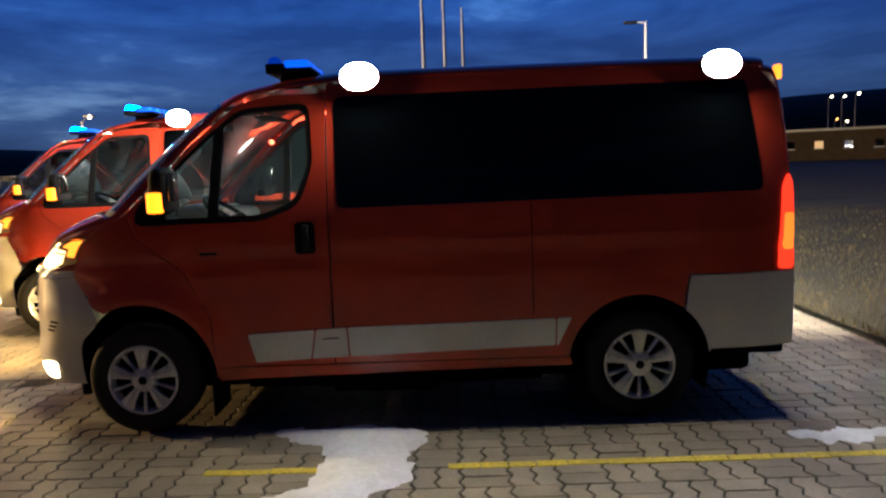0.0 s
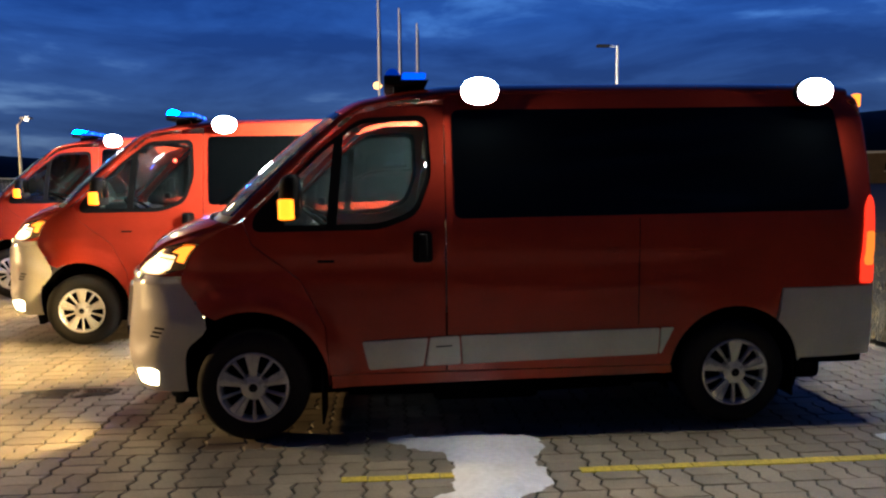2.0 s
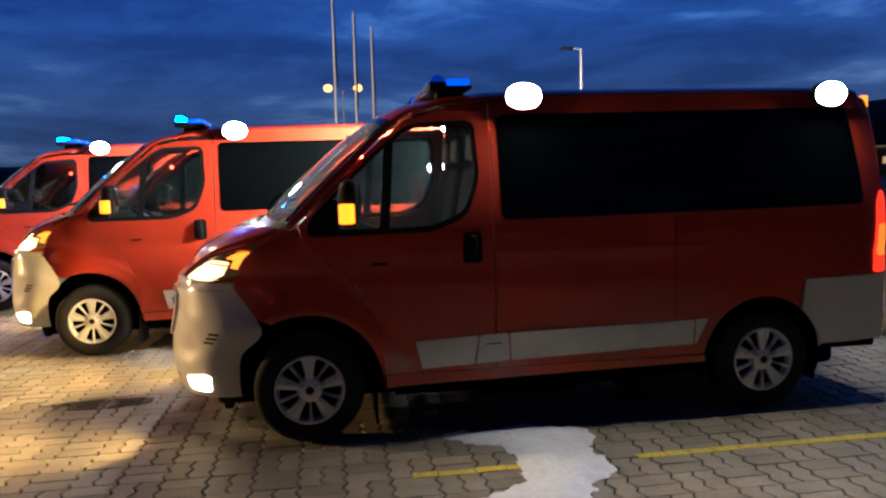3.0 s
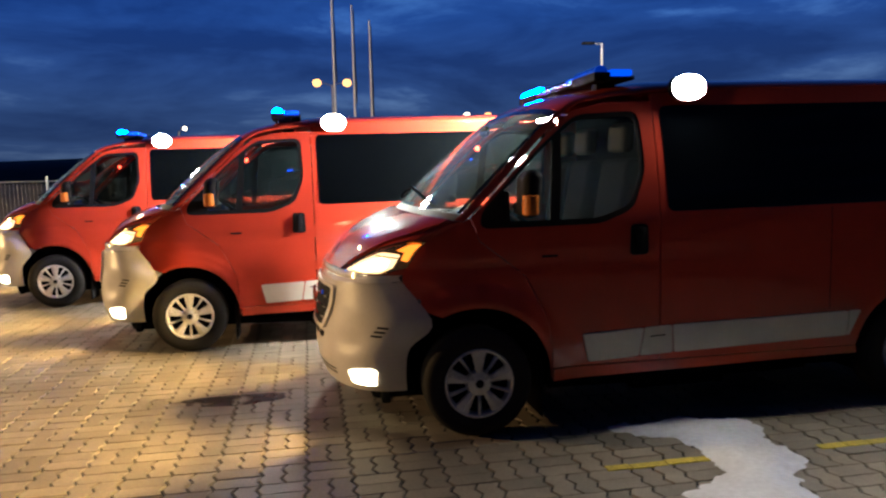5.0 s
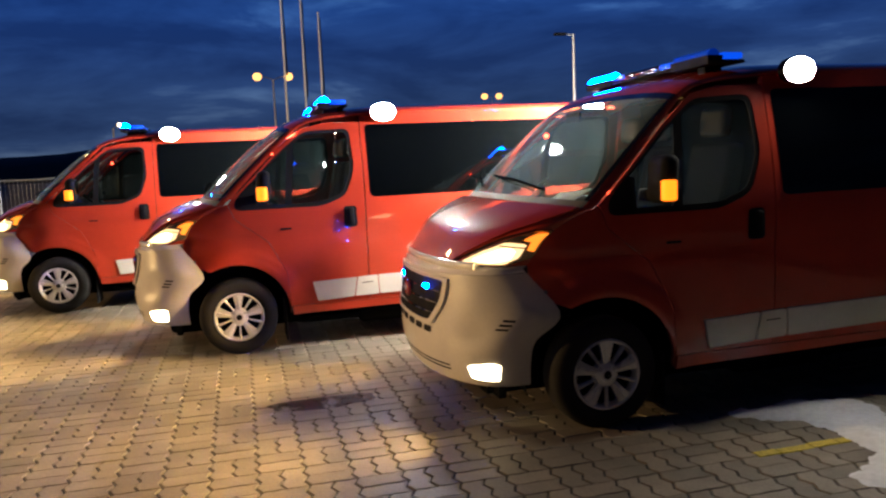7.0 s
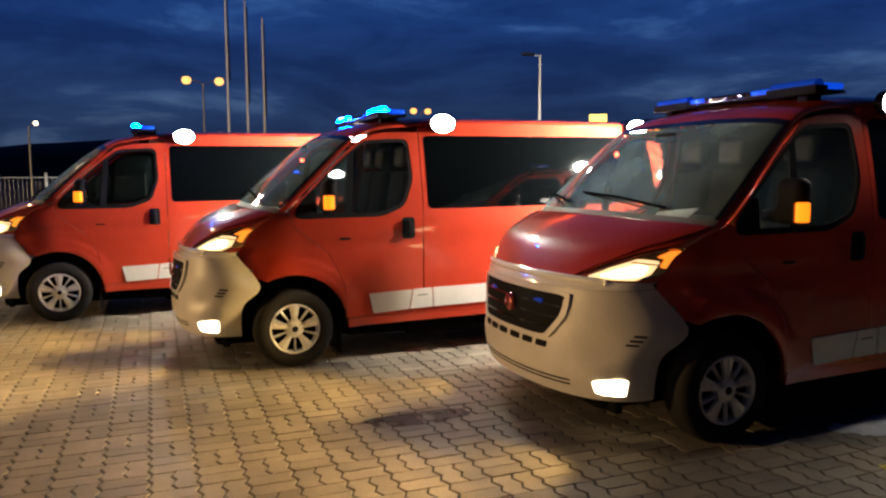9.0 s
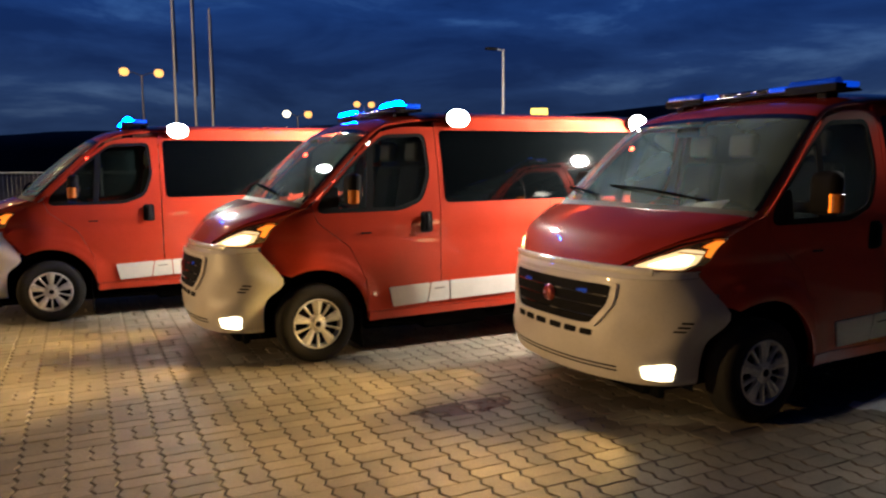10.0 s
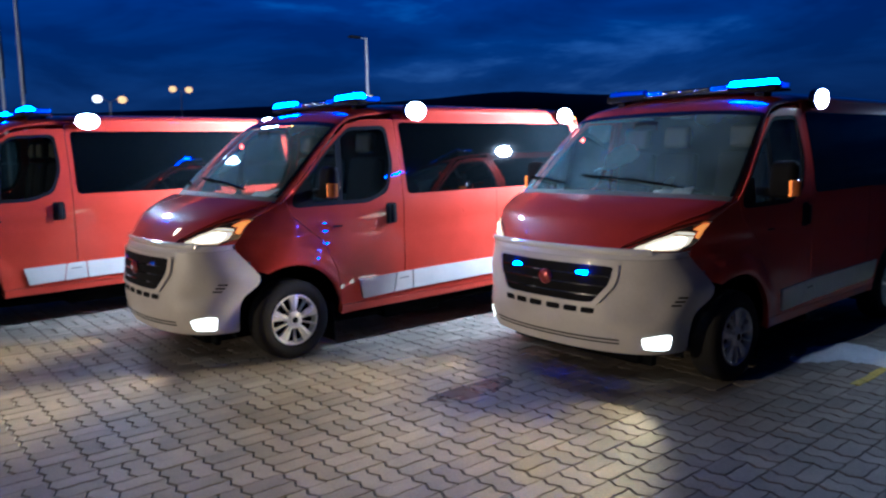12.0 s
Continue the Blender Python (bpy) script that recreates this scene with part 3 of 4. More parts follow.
        lit = [(3.862, 1.00), (3.931, 1.00), (3.927, 1.22), (3.868, 1.22)]
        part("tail_lamp_element", patch(fn, rounded(lit, 0.02), 0.04, 0.014, 0.006), TAILHOT, van, "lit orange element of the tail lamp")
        # mirror
        my = -1 if out < 0 else 1
        cy = HALF + my * HALF
        mb = box(0.215, 0.335, min(cy + my * 0.07, cy + my * 0.265), max(cy + my * 0.07, cy + my * 0.265), 1.34, 1.61, 0.055, seg=5)
        for v in mb.verts:
            v.co.x += 0.10 * (v.co.z - 1.5) * 0.6
        mirror = part("wing_mirror", mb, BLACKP, van, "tall black wing mirror")
        part("mirror_arm", box(0.23, 0.30, min(cy - my * 0.03, cy + my * 0.09), max(cy - my * 0.03, cy + my * 0.09), 1.35, 1.42, 0.015), BLACKP, mirror)
        part("mirror_glass", box(0.331, 0.339, min(cy + my * 0.095, cy + my * 0.24), max(cy + my * 0.095, cy + my * 0.24), 1.42, 1.58, 0.003), CHROME, mirror)
        ind = rotor("indicator", mirror, (0.258, cy + my * 0.245, 1.415), "z", 0.115, 0.046, AMBER, AMBERDARK, "amber indicator lens")
        # flood lamps on the roof edge
        for x in (1.385, 3.50):
            ly = 0.100 if out < 0 else 2 * HALF - 0.100
            tip = Matrix.Translation((x, ly, 2.10)) @ Matrix.Rotation(radians(0 if out < 0 else 180), 4, "Z") @ Matrix.Rotation(radians(3 if out < 0 else 14), 4, "X")
            flood_lamp(van, tip, LED if out < 0 else LED_STRONG)
        # rear marker
        part("rear_marker", box(3.905, 3.945, cy - my * 0.30 - 0.03, cy - my * 0.30 + 0.03, 2.02, 2.11, 0.012), AMBERLOW, van, "amber marker lamp on the rear roof edge")

    # headlamps and lower front
    for sgn in (-1, 1):
        hl = rounded([(5.08, sgn * 0.44), (5.03, sgn * 0.62), (5.06, sgn * 0.86), (5.6, sgn * 1.0), (7.55, sgn * 1.0), (7.35, sgn * 0.90), (6.75, sgn * 0.72), (6.0, sgn * 0.55)], 0.10)
        head = part("headlamp", patch(skin, hl, 0.10, 0.008, 0.03), LENSCHROME, van, "swept-back clear headlamp")
        lit = rounded([(5.20, sgn * 0.48), (5.14, sgn * 0.64), (5.18, sgn * 0.84), (5.7, sgn * 0.91), (6.55, sgn * 0.91), (6.60, sgn * 0.74), (6.0, sgn * 0.59)], 0.08)
        part("headlamp_element", patch(skin, lit, 0.08, 0.012, 0.004), REFLECTOR, head, "warm glowing reflector")
        hot = rounded([(5.36, sgn * 0.56), (5.30, sgn * 0.74), (5.60, sgn * 0.85), (6.20, sgn * 0.85), (6.28, sgn * 0.76), (5.85, sgn * 0.64)], 0.10)
        part("headlamp_bulb", patch(skin, hot, 0.08, 0.016, 0.004), HEAD, head, "glaring warm white lamp")
        bar = [(6.34, sgn * 0.70), (6.30, sgn * 0.915), (6.37, sgn * 0.915), (6.41, sgn * 0.715)]
        part("headlamp_divider", patch(skin, bar, 0.08, 0.017, 0.005), LENSCHROME, head)
        amb = rounded([(6.20, sgn * 0.935), (6.10, sgn * 0.985), (7.30, sgn * 0.99), (7.20, sgn * 0.915), (6.75, sgn * 0.86), (6.68, sgn * 0.93)], 0.03)
        part("headlamp_indicator", patch(skin, amb, 0.07, 0.013, 0.004), AMBERLOW, head, "amber indicator in the headlamp")
        brow = [(5.30, sgn * 0.42), (5.55, sgn * 0.47), (6.0, sgn * 0.535), (6.75, sgn * 0.69), (7.35, sgn * 0.87), (7.5, sgn * 0.87), (6.85, sgn * 0.675), (6.1, sgn * 0.515), (5.55, sgn * 0.445), (5.30, sgn * 0.40)]
        part("headlamp_seal", patch(skin, brow, 0.10, 0.003, 0.006), BLACKP, head)
        fg = rounded([(0.42, sgn * 0.62), (0.36, sgn * 0.82), (1.02, sgn * 0.84), (1.14, sgn * 0.78), (0.98, sgn * 0.60)], 0.08)
        part("fog_lamp", patch(skin, fg, 0.06, 0.004, 0.02), FOG, van, "lit warm white fog lamp")
        for k in range(3):
            s = 2.46 + 0.15 * k
            part("bumper_vent", patch(skin, [(s, sgn * (0.72 + 0.01 * k)), (s + 0.07, sgn * (0.72 + 0.01 * k)), (s + 0.07, sgn * (0.80 + 0.005 * k)), (s, sgn * (0.80 + 0.005 * k))], 0.05, 0.002, 0.004), BLACKP, van)
    lip = [skin(4.96, -0.64 + 1.28 * k / 28) + Vector((-0.016, 0, 0.0)) for k in range(29)]
    part("bonnet_lip", tube(lip, 0.027, 10), GLOSSWHITE, van, "glossy white lip under the bonnet")
    gr = rounded([(2.42, -0.26), (2.42, 0.26), (3.72, 0.39), (3.72, -0.39)], 0.08)
    grille = part("grille", patch(skin, gr, 0.05, 0.010, 0.02), BLACKP, van, "black slatted grille in a chromed frame")
    ring = rounded([(2.32, -0.29), (2.32, 0.29), (3.82, 0.43), (3.82, -0.43)], 0.09)
    part("grille_frame", patch(skin, ring, 0.05, 0.018, 0.03, holes=[gr]), WHITE, grille)
    for k in range(3):
        s = 2.66 + 0.34 * k
        w = 0.26 + (s - 2.42) / 1.3 * 0.12
        part("grille_slat", patch(skin, [(s, -w), (s, w), (s + 0.05, w), (s + 0.05, -w)], 0.04, 0.016, 0.01), GLOSS, grille)
    badge = lathe([(0.001, -0.012), (0.045, -0.010), (0.058, 0.0), (0.062, 0.012)], 28)
    moved(badge, Matrix.Translation(skin(3.15, 0) + Vector((-0.030, 0, 0))) @ Matrix.Rotation(radians(-90), 4, "Z"))
    part("badge", badge, BADGE, grille, "round red and chrome badge")
    for k in range(6):
        v = -0.285 + k * 0.10
        part("air_slot", patch(skin, rounded([(2.02, v), (2.02, v + 0.075), (2.24, v + 0.075), (2.24, v)], 0.03), 0.05, 0.003, 0.02), BLACKP, van)
    for s in (0.62, 0.80):
        part("bumper_groove", patch(skin, [(s, -0.45), (s, 0.45), (s + 0.07, 0.45), (s + 0.07, -0.45)], 0.07, 0.002, 0.004), BLACKP, van)
    # wipers
    for y0, y1 in ((0.55, 1.18), (1.25, 1.80)):
        a, b = skin(10.30, (y0 - HALF) / HALF), skin(10.62, (y1 - HALF) / HALF)
        up = Vector((-0.02, 0, 0.025))
        part("wiper", merge(tube([a + up, (a + b) / 2 + up * 1.5, b + up], 0.009, 6), tube([a + up * 0.3 + Vector((0, 0.12, 0)), b + up * 0.6], 0.006, 6)), LINER, van)
    # underbody; the chassis box hangs low so little light passes beneath
    part("chassis", box(-0.62, 3.85, 0.42, 2 * HALF - 0.42, 0.15, 0.52, 0.05), LINER, van)
    part("floor_pan", box(0.46, 2.56, 0.07, 2 * HALF - 0.07, 0.33, 0.40, 0.02), LINER, van)
    # added box under the nose, keeps low lamp light off the ground beneath
    part("air_dam", box(-0.56, -0.50, 0.34, 2 * HALF - 0.34, 0.15, 0.34, 0.015), LINER, van)
    part("exhaust", merge(tube([(0.55, 0.36, 0.20), (1.6, 0.34, 0.19), (2.45, 0.36, 0.20)], 0.035, 10), box(1.1, 1.8, 0.26, 0.44, 0.13, 0.27, 0.04)), LINER, van)
    part("rear_pan", box(3.44, 3.9, 0.08, 2 * HALF - 0.08, 0.36, 0.44, 0.02), LINER, van)
    for x, t in ((0.0, 0.0), (3.0, 0.0)):
        build_wheel(van, x, -0.008, t)
        build_wheel(van, x, 2 * HALF + 0.008, t + math.pi)
    # cab
    part("cab_floor", box(-0.35, 1.25, 0.08, 2 * HALF - 0.08, 0.80, 0.86, 0.01), DASH, van)
    part("bulkhead", box(1.24, 1.27, 0.06, 2 * HALF - 0.06, 0.6, 1.30, 0.01), PALE, van)
    # solid near-black box, the rear compartment's darkness put into its colour
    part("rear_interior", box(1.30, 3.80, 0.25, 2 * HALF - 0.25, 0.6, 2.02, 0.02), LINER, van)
    db = box(-0.28, 0.30, 0.16, 2 * HALF - 0.16, 0.95, 1.30, 0.06, seg=3)
    for v in db.verts:
        v.co.z -= 0.10 * max(0, v.co.x - 0.05)
    part("dashboard", db, DASH, van, "grey moulded dashboard")
    part("instrument_hood", box(0.10, 0.30, 0.42, 0.86, 1.26, 1.36, 0.04, seg=3), DASH, van)
    wheel = bmesh.new()
    for i in range(36):
        a0, a1 = 2 * math.pi * i / 36, 2 * math.pi * (i + 1) / 36
        merge(wheel, tube([(0.2 * math.cos(a0), 0.2 * math.sin(a0), 0), (0.2 * math.cos(a1), 0.2 * math.sin(a1), 0)], 0.015, 6))
    for a in (0, 120, 240):
        merge(wheel, tube([(0, 0, -0.03), (0.19 * math.sin(radians(a)), 0.19 * math.cos(radians(a)), 0)], 0.018, 6))
    moved(wheel, Matrix.Translation((0.42, 0.62, 1.28)) @ Matrix.Rotation(radians(35), 4, "Y"))
    part("steering_wheel", wheel, BLACKP, van)
    for y0, y1 in ((0.36, 0.86), (1.05, 1.48), (1.50, 1.92)):
        part("seat_cushion", box(0.62, 1.10, y0, y1, 0.92, 1.10, 0.05, seg=3), FABRIC, van)
        bk = box(-0.06, 0.08, y0 + 0.02, y1 - 0.02, 0, 0.62, 0.05, seg=3)
        part("seat_back", moved(bk, Matrix.Translation((1.08, 0, 1.06)) @ Matrix.Rotation(radians(10), 4, "Y")), FABRIC, van)
        hr = box(-0.05, 0.05, (y0 + y1) / 2 - 0.13, (y0 + y1) / 2 + 0.13, 0.66, 0.86, 0.04, seg=3)
        # frame-shaped headrest with an open middle
        cut = box(-0.052, 0.052, (y0 + y1) / 2 - 0.06, (y0 + y1) / 2 + 0.06, 0.73, 0.79, 0.02)
        merge(hr, cut)
        part("headrest", moved(hr, Matrix.Translation((1.10, 0, 1.06)) @ Matrix.Rotation(radians(6), 4, "Y")), PALE, van)
    for x, y, a, w in ((0.0, 1.25, 12, 0.30), (-0.02, 0.75, -8, 0.22), (0.05, 1.68, 25, 0.21)):
        bm = box(-0.105, 0.105, -w / 2, w / 2, 0, 0.004)
        part("paper_sheet", moved(bm, Matrix.Translation((x, y, 1.302)) @ Matrix.Rotation(radians(a), 4, "Z")), PAPER, van)
    part("clipboard", moved(box(-0.12, 0.12, -0.16, 0.16, 0, 0.006, 0.002), Matrix.Translation((0.02, 0.60, 1.345)) @ Matrix.Rotation(radians(-24), 4, "Y") @ Matrix.Rotation(radians(15), 4, "Z")), PAPER, van)
    part("cab_warning_lamp", moved(lathe([(0.001, -0.016), (0.015, -0.010), (0.020, 0.0), (0.015, 0.010), (0.001, 0.016)], 16), Matrix.Translation((0.44, 1.80, 1.80))), REDLAMP, van, "small glowing red lamp in the cab")
    part("cab_mirror", box(0.30, 0.325, HALF - 0.11, HALF + 0.11, 1.86, 1.93, 0.012), BLACKP, van)
    part("sun_visor", box(0.47, 0.62, 0.3, 0.9, 1.955, 1.972, 0.005), PALE, van)
    part("sun_visor", box(0.47, 0.62, 1.15, 1.75, 1.955, 1.972, 0.005), PALE, van)
    # light bar on the roof
    bar = part("light_bar", box(0.82, 1.08, 0.18, 1.81, 2.158, 2.174, 0.007), BLACKP, van, "slim black roof light bar with blue lenses")
    part("light_bar_trim", box(0.814, 1.086, 0.20, 1.79, 2.176, 2.184, 0.003), CHROME, bar)
    for y in (0.30, 1.65):
        part("light_bar_foot", box(0.87, 1.0, y, y + 0.08, 2.07, 2.16, 0.01), BLACKP, bar)
    for k in range(5):
        y0 = 0.605 + k * 0.158
        part("light_bar_lens", box(0.83, 1.07, y0, y0 + 0.15, 2.186, 2.222, 0.010), BLUELENS if k % 4 == 0 else GLOSS, bar, "blue lens segment" if k % 4 == 0 else "smoked lens segment")
    for y in (0.39, 1.60):
        part("lens_back", box(0.924, 1.07, y - 0.20, y + 0.20, 2.186, 2.226, 0.012), BLUELENS, bar)
        part("beacon_tray", box(0.812, 0.920, y - 0.205, y + 0.205, 2.150, 2.207, 0.004), BLACKP, bar)
        # drum oversized, some of the beacon's glare put into its shape
        rotor("beacon", bar, (0.866, y, 2.204), "y", 0.38, 0.046, BLUE, BLUEDARK, "flashing blue beacon", up=True)
    for y in (0.73, 1.32):
        p = skin(3.42, (y - HALF) / HALF * 0.8)
        part("beacon_housing", box(p.x - 0.010, p.x + 0.05, y - 0.075, y + 0.075, p.z - 0.032, p.z + 0.032, 0.004), BLACKP, grille)
        rotor("grille_beacon", grille, (p.x - 0.008, y, p.z), "y", 0.125, 0.017, BLUE, BLUEDARK, "small blue flashing lamp")
    # unseen work lamp over the tail, added to light the ground behind
    flood_lamp(van, Matrix.Translation((3.90, HALF, 2.17)) @ Matrix.Rotation(radians(90), 4, "Z") @ Matrix.Rotation(radians(52), 4, "X"), LED)
    return van


BADGE = mat("red_badge", (0.30, 0.05, 0.04), rough=0.25, metal=0.5, coat=1.0, grain=0.1, scale=60)

van = build_van()
VANS = [van, copy_thing(van, pose(-2.086, 2.78, 0)), copy_thing(van, pose(-4.175, 5.77, 0))]


def beam(name, x, y, z, tx, tz, power, spread):
    d = bpy.data.lights.new(name, "SPOT")
    d.energy, d.color, d.spot_size, d.spot_blend, d.shadow_soft_size = power, (1.0, 0.62, 0.19), radians(spread), 0.8, 0.06
    ob = new(name, d)
    ob.matrix_world = look((x, y, z), (tx, y, tz))
    return ob


for ox, oy in ((0, 0), (-2.086, 2.78), (-4.175, 5.77)):
    for v in (-0.72, 0.72):
        p = skin(5.75, v)
        beam("headlamp_beam", ox + p.x - 0.05, oy + p.y, p.z, ox - 4.6, 0.0, 560, 76)
        p = skin(0.7, v)
        beam("fog_beam", ox + p.x - 0.05, oy + p.y, p.z, ox - 2.6, -0.1, 72, 84)

# ---------------------------------------------------------------- ground
bm = bmesh.new()
bmesh.ops.create_grid(bm, x_segments=60, y_segments=60, size=0.5)
bmesh.ops.transform(bm, matrix=Matrix.Diagonal((1800, 1800, 1, 1)), verts=bm.verts[:])
for v in bm.verts:
    v.co.z = -0.10
ground = part("ground", bm, SOIL)
tagged(ground, "dark winter field reaching the far hills", "ground", kind="structure")

CELL, JNT, ZIG = 0.245, 0.0070, 0.0140
PX0, PX1, PY0, PY1 = -12.064, 5.331, -6.9925, 9.4225
pav = part("pavement", box(PX0 - 3, PX1 + 0.02, PY0 - 6, PY1 + 6, -0.12, -0.012), JOINT)
tagged(pav, "yard paved with zigzag concrete blocks", "pavement", kind="structure")


def tri(u):
    u = u % 1.0
    return 4 * abs(u - 0.5) - 1


def warp(x, y):
    return x + ZIG * tri(y / (CELL / 2)), y + 0.003 * tri(x / (CELL / 2))


def paver_bm(x0, x1, y0, y1, bm, ox=0.0, oy=0.0, z=0.0):
    """One zigzag block: a warped rectangle with a chamfered top."""
    q = CELL / 4
    a, b, c, d = x0 + JNT, x1 - JNT, y0 + JNT * 0.35, y1 - JNT * 0.35
    qy = CELL / 4
    ys = [c] + [k * qy for k in range(int(y0 / qy + 1e-6) + 1, int(round(y1 / qy)))] + [d]
    xs = [a] + [k * q for k in range(int(x0 / q) + 1, int(round(x1 / q)))] + [b]
    loop = [(x, c) for x in xs[:-1]] + [(b, y) for y in ys[:-1]] + [(x, d) for x in xs[::-1][:-1]] + [(a, y) for y in ys[::-1][:-1]]
    mx, my = (x0 + x1) / 2, (y0 + y1) / 2
    top, low = [], []
    for x, y in loop:
        w = warp(x, y)
        low.append(bm.verts.new((w[0] + ox, w[1] + oy, z - 0.022)))
        k = 0.965
        top.append(bm.verts.new((mx + (w[0] - mx) * k + ox, my + (w[1] - my) * k + oy, z)))
    bm.faces.new(top)
    mid = [bm.verts.new((v.co.x, v.co.y, z - 0.005)) for v in low]
    n = len(loop)
    for i in range(n):
        j = (i + 1) % n
        bm.faces.new((mid[i], mid[j], top[j], top[i]))
        bm.faces.new((low[i], low[j], mid[j], mid[i]))


KINDS = [(0, CELL / 2, 0, CELL), (CELL / 2, CELL, 0, CELL), (0, CELL, 0, CELL / 2), (0, CELL, CELL / 2, CELL)]
protos = []
for k in KINDS:
    bm = bmesh.new()
    paver_bm(*k, bm)
    protos.append(mesh_of(bm, "paver", PAVER, smooth=False))
rng = random.Random(4)
verts_rest, faces_rest = [], []
proto_data = [([tuple(v.co) for v in me.vertices], [tuple(p.vertices) for p in me.polygons]) for me in protos]
NX, NY = int(round((PX1 - PX0) / CELL)), int(round((PY1 - PY0) / CELL))
near = []
for i in range(NX):
    for j in range(NY):
        ox, oy = PX0 + i * CELL, PY0 + j * CELL
        for k in ((0, 1) if (i + j) % 2 else (2, 3)):
            dz = rng.uniform(-0.0025, 0.0015)
            if -4.0 < ox < -0.9 and -0.75 < oy < 2.2 and len(near) < 300:
                near.append((k, ox, oy, dz))
                continue
            base = len(verts_rest)
            vs, fs = proto_data[k]
            verts_rest += [(x + ox, y + oy, z + dz) for x, y, z in vs]
            faces_rest += [tuple(base + q for q in f) for f in fs]
me = bpy.data.meshes.new("pavers")
me.from_pydata(verts_rest, [], faces_rest)
me.materials.append(PAVER)
stuff = new("pavers", me)
stuff.parent = pav
tagged(stuff, kind="stuff")
for k, ox, oy, dz in near:
    ob = new("paver", protos[k])
    ob.parent = pav
    ob.location = (ox, oy, dz)

# yellow bay line, worn
lb = bmesh.new()
x = 0.55
while x < 5.3:
    w = rng.uniform(0.10, 0.24)
    if not 1.08 < x < 1.62:
        y0 = -0.615
        box(x, min(x + w, 5.35), y0 - 0.032 + rng.uniform(-0.006, 0.006), y0 + 0.032 + rng.uniform(-0.006, 0.006), -0.004, 0.0035, 0, lb)
    x += w + rng.uniform(0.002, 0.007)
line = part("bay_line", lb, YELLOW, smooth=False)
tagged(line, "worn yellow painted bay line on the pavers", "line marking", kind="structure")


def snow_patch(outline, label):
    """A thin ragged sheet of old snow."""
    poly = rounded(outline, 0.12, 4)
    loops = dense(poly, 0.022)
    ragged = []
    for x, y in loops:
        n = noise.noise_vector(Vector((x * 9, y * 9, 0.3))) * 0.06 + noise.noise_vector(Vector((x * 30, y * 30, 1.3))) * 0.03
        ragged.append((x + n.x, y + n.y))

    def top(x, y):
        edge = min(math.dist((x, y), q) for q in ragged)
        return Vector((x, y, 0.002 + min(edge, 0.14) ** 0.8 * 0.16 + 0.008 * noise.noise(Vector((x * 12, y * 12, 0)))))
    vs = [Vector(p) for p in ragged]
    n = len(vs)
    edges = [(i, (i + 1) % n) for i in range(n)]
    xs, ys = [p[0] for p in ragged], [p[1] for p in ragged]
    for i in range(int((max(xs) - min(xs)) / 0.04)):
        for j in range(int((max(ys) - min(ys)) / 0.04)):
            p = (min(xs) + i * 0.04 + rng.uniform(-0.012, 0.012), min(ys) + j * 0.04 + rng.uniform(-0.012, 0.012))
            if inside(p, ragged) and min(math.dist(p, q) for q in ragged) > 0.02:
                vs.append(Vector(p))
    ov, oe, of, *_ = geometry.delaunay_2d_cdt(vs, edges, [], 0, 1e-6)
    bm = bmesh.new()
    mv = [bm.verts.new(top(p.x, p.y)) for p in ov]
    for f in of:
        if inside((sum(ov[i].x for i in f) / len(f), sum(ov[i].y for i in f) / len(f)), ragged):
            bm.faces.new([mv[i] for i in f])
    ob = part("snow_patch", bm, SNOW)
    return tagged(ob, label, "snow", "snow patches")


snow_patch([(0.76, -0.02), (1.35, 0.02), (1.74, -0.10), (1.62, -0.40), (1.66, -0.75), (1.42, -0.93), (1.40, -1.25), (1.20, -1.6), (0.80, -1.25), (0.78, -0.98), (1.10, -0.86), (1.17, -0.45), (1.12, -0.30), (0.88, -0.17)], "ragged patch of thin old snow on the pavers")
snow_patch([(3.72, -0.29), (4.0, -0.25), (4.25, -0.27), (4.7, -0.31), (4.3, -0.37), (3.98, -0.48), (3.86, -0.42)], "thin strip of old snow beside the yellow line")

# a dark, slightly glossy spot that lets the blocks show through
def darkening_film(name):
    m = bpy.data.materials.new(name)
    m.use_nodes = True
    t = m.node_tree
    t.nodes.clear()
    out, mix, mix2 = t.nodes.new("ShaderNodeOutputMaterial"), t.nodes.new("ShaderNodeMixShader"), t.nodes.new("ShaderNodeMixShader")
    tr, gl, fr = t.nodes.new("ShaderNodeBsdfTransparent"), t.nodes.new("ShaderNodeBsdfGlossy"), t.nodes.new("ShaderNodeFresnel")
    untinted, co, nz, mr = t.nodes.new("ShaderNodeBsdfTransparent"), t.nodes.new("ShaderNodeTexCoord"), t.nodes.new("ShaderNodeTexNoise"), t.nodes.new("ShaderNodeMapRange")
    tr.inputs[0].default_value = (0.50, 0.50, 0.52, 1)
    gl.inputs["Color"].default_value = (0.1, 0.1, 0.1, 1)
    gl.inputs["Roughness"].default_value, fr.inputs["IOR"].default_value = 0.3, 1.33
    nz.inputs["Scale"].default_value, nz.inputs["Detail"].default_value = 7.0, 5.0
    mr.inputs["From Min"].default_value, mr.inputs["From Max"].default_value = 0.36, 0.56
    t.links.new(co.outputs["Object"], nz.inputs["Vector"])
    t.links.new(nz.outputs["Fac"], mr.inputs["Value"])
    t.links.new(fr.outputs[0], mix.inputs[0])
    t.links.new(tr.outputs[0], mix.inputs[1])
    t.links.new(gl.outputs[0], mix.inputs[2])
    t.links.new(mr.outputs[0], mix2.inputs[0])
    t.links.new(untinted.outputs[0], mix2.inputs[1])
    t.links.new(mix.outputs[0], mix2.inputs[2])
    t.links.new(mix2.outputs[0], out.inputs[0])
    return m


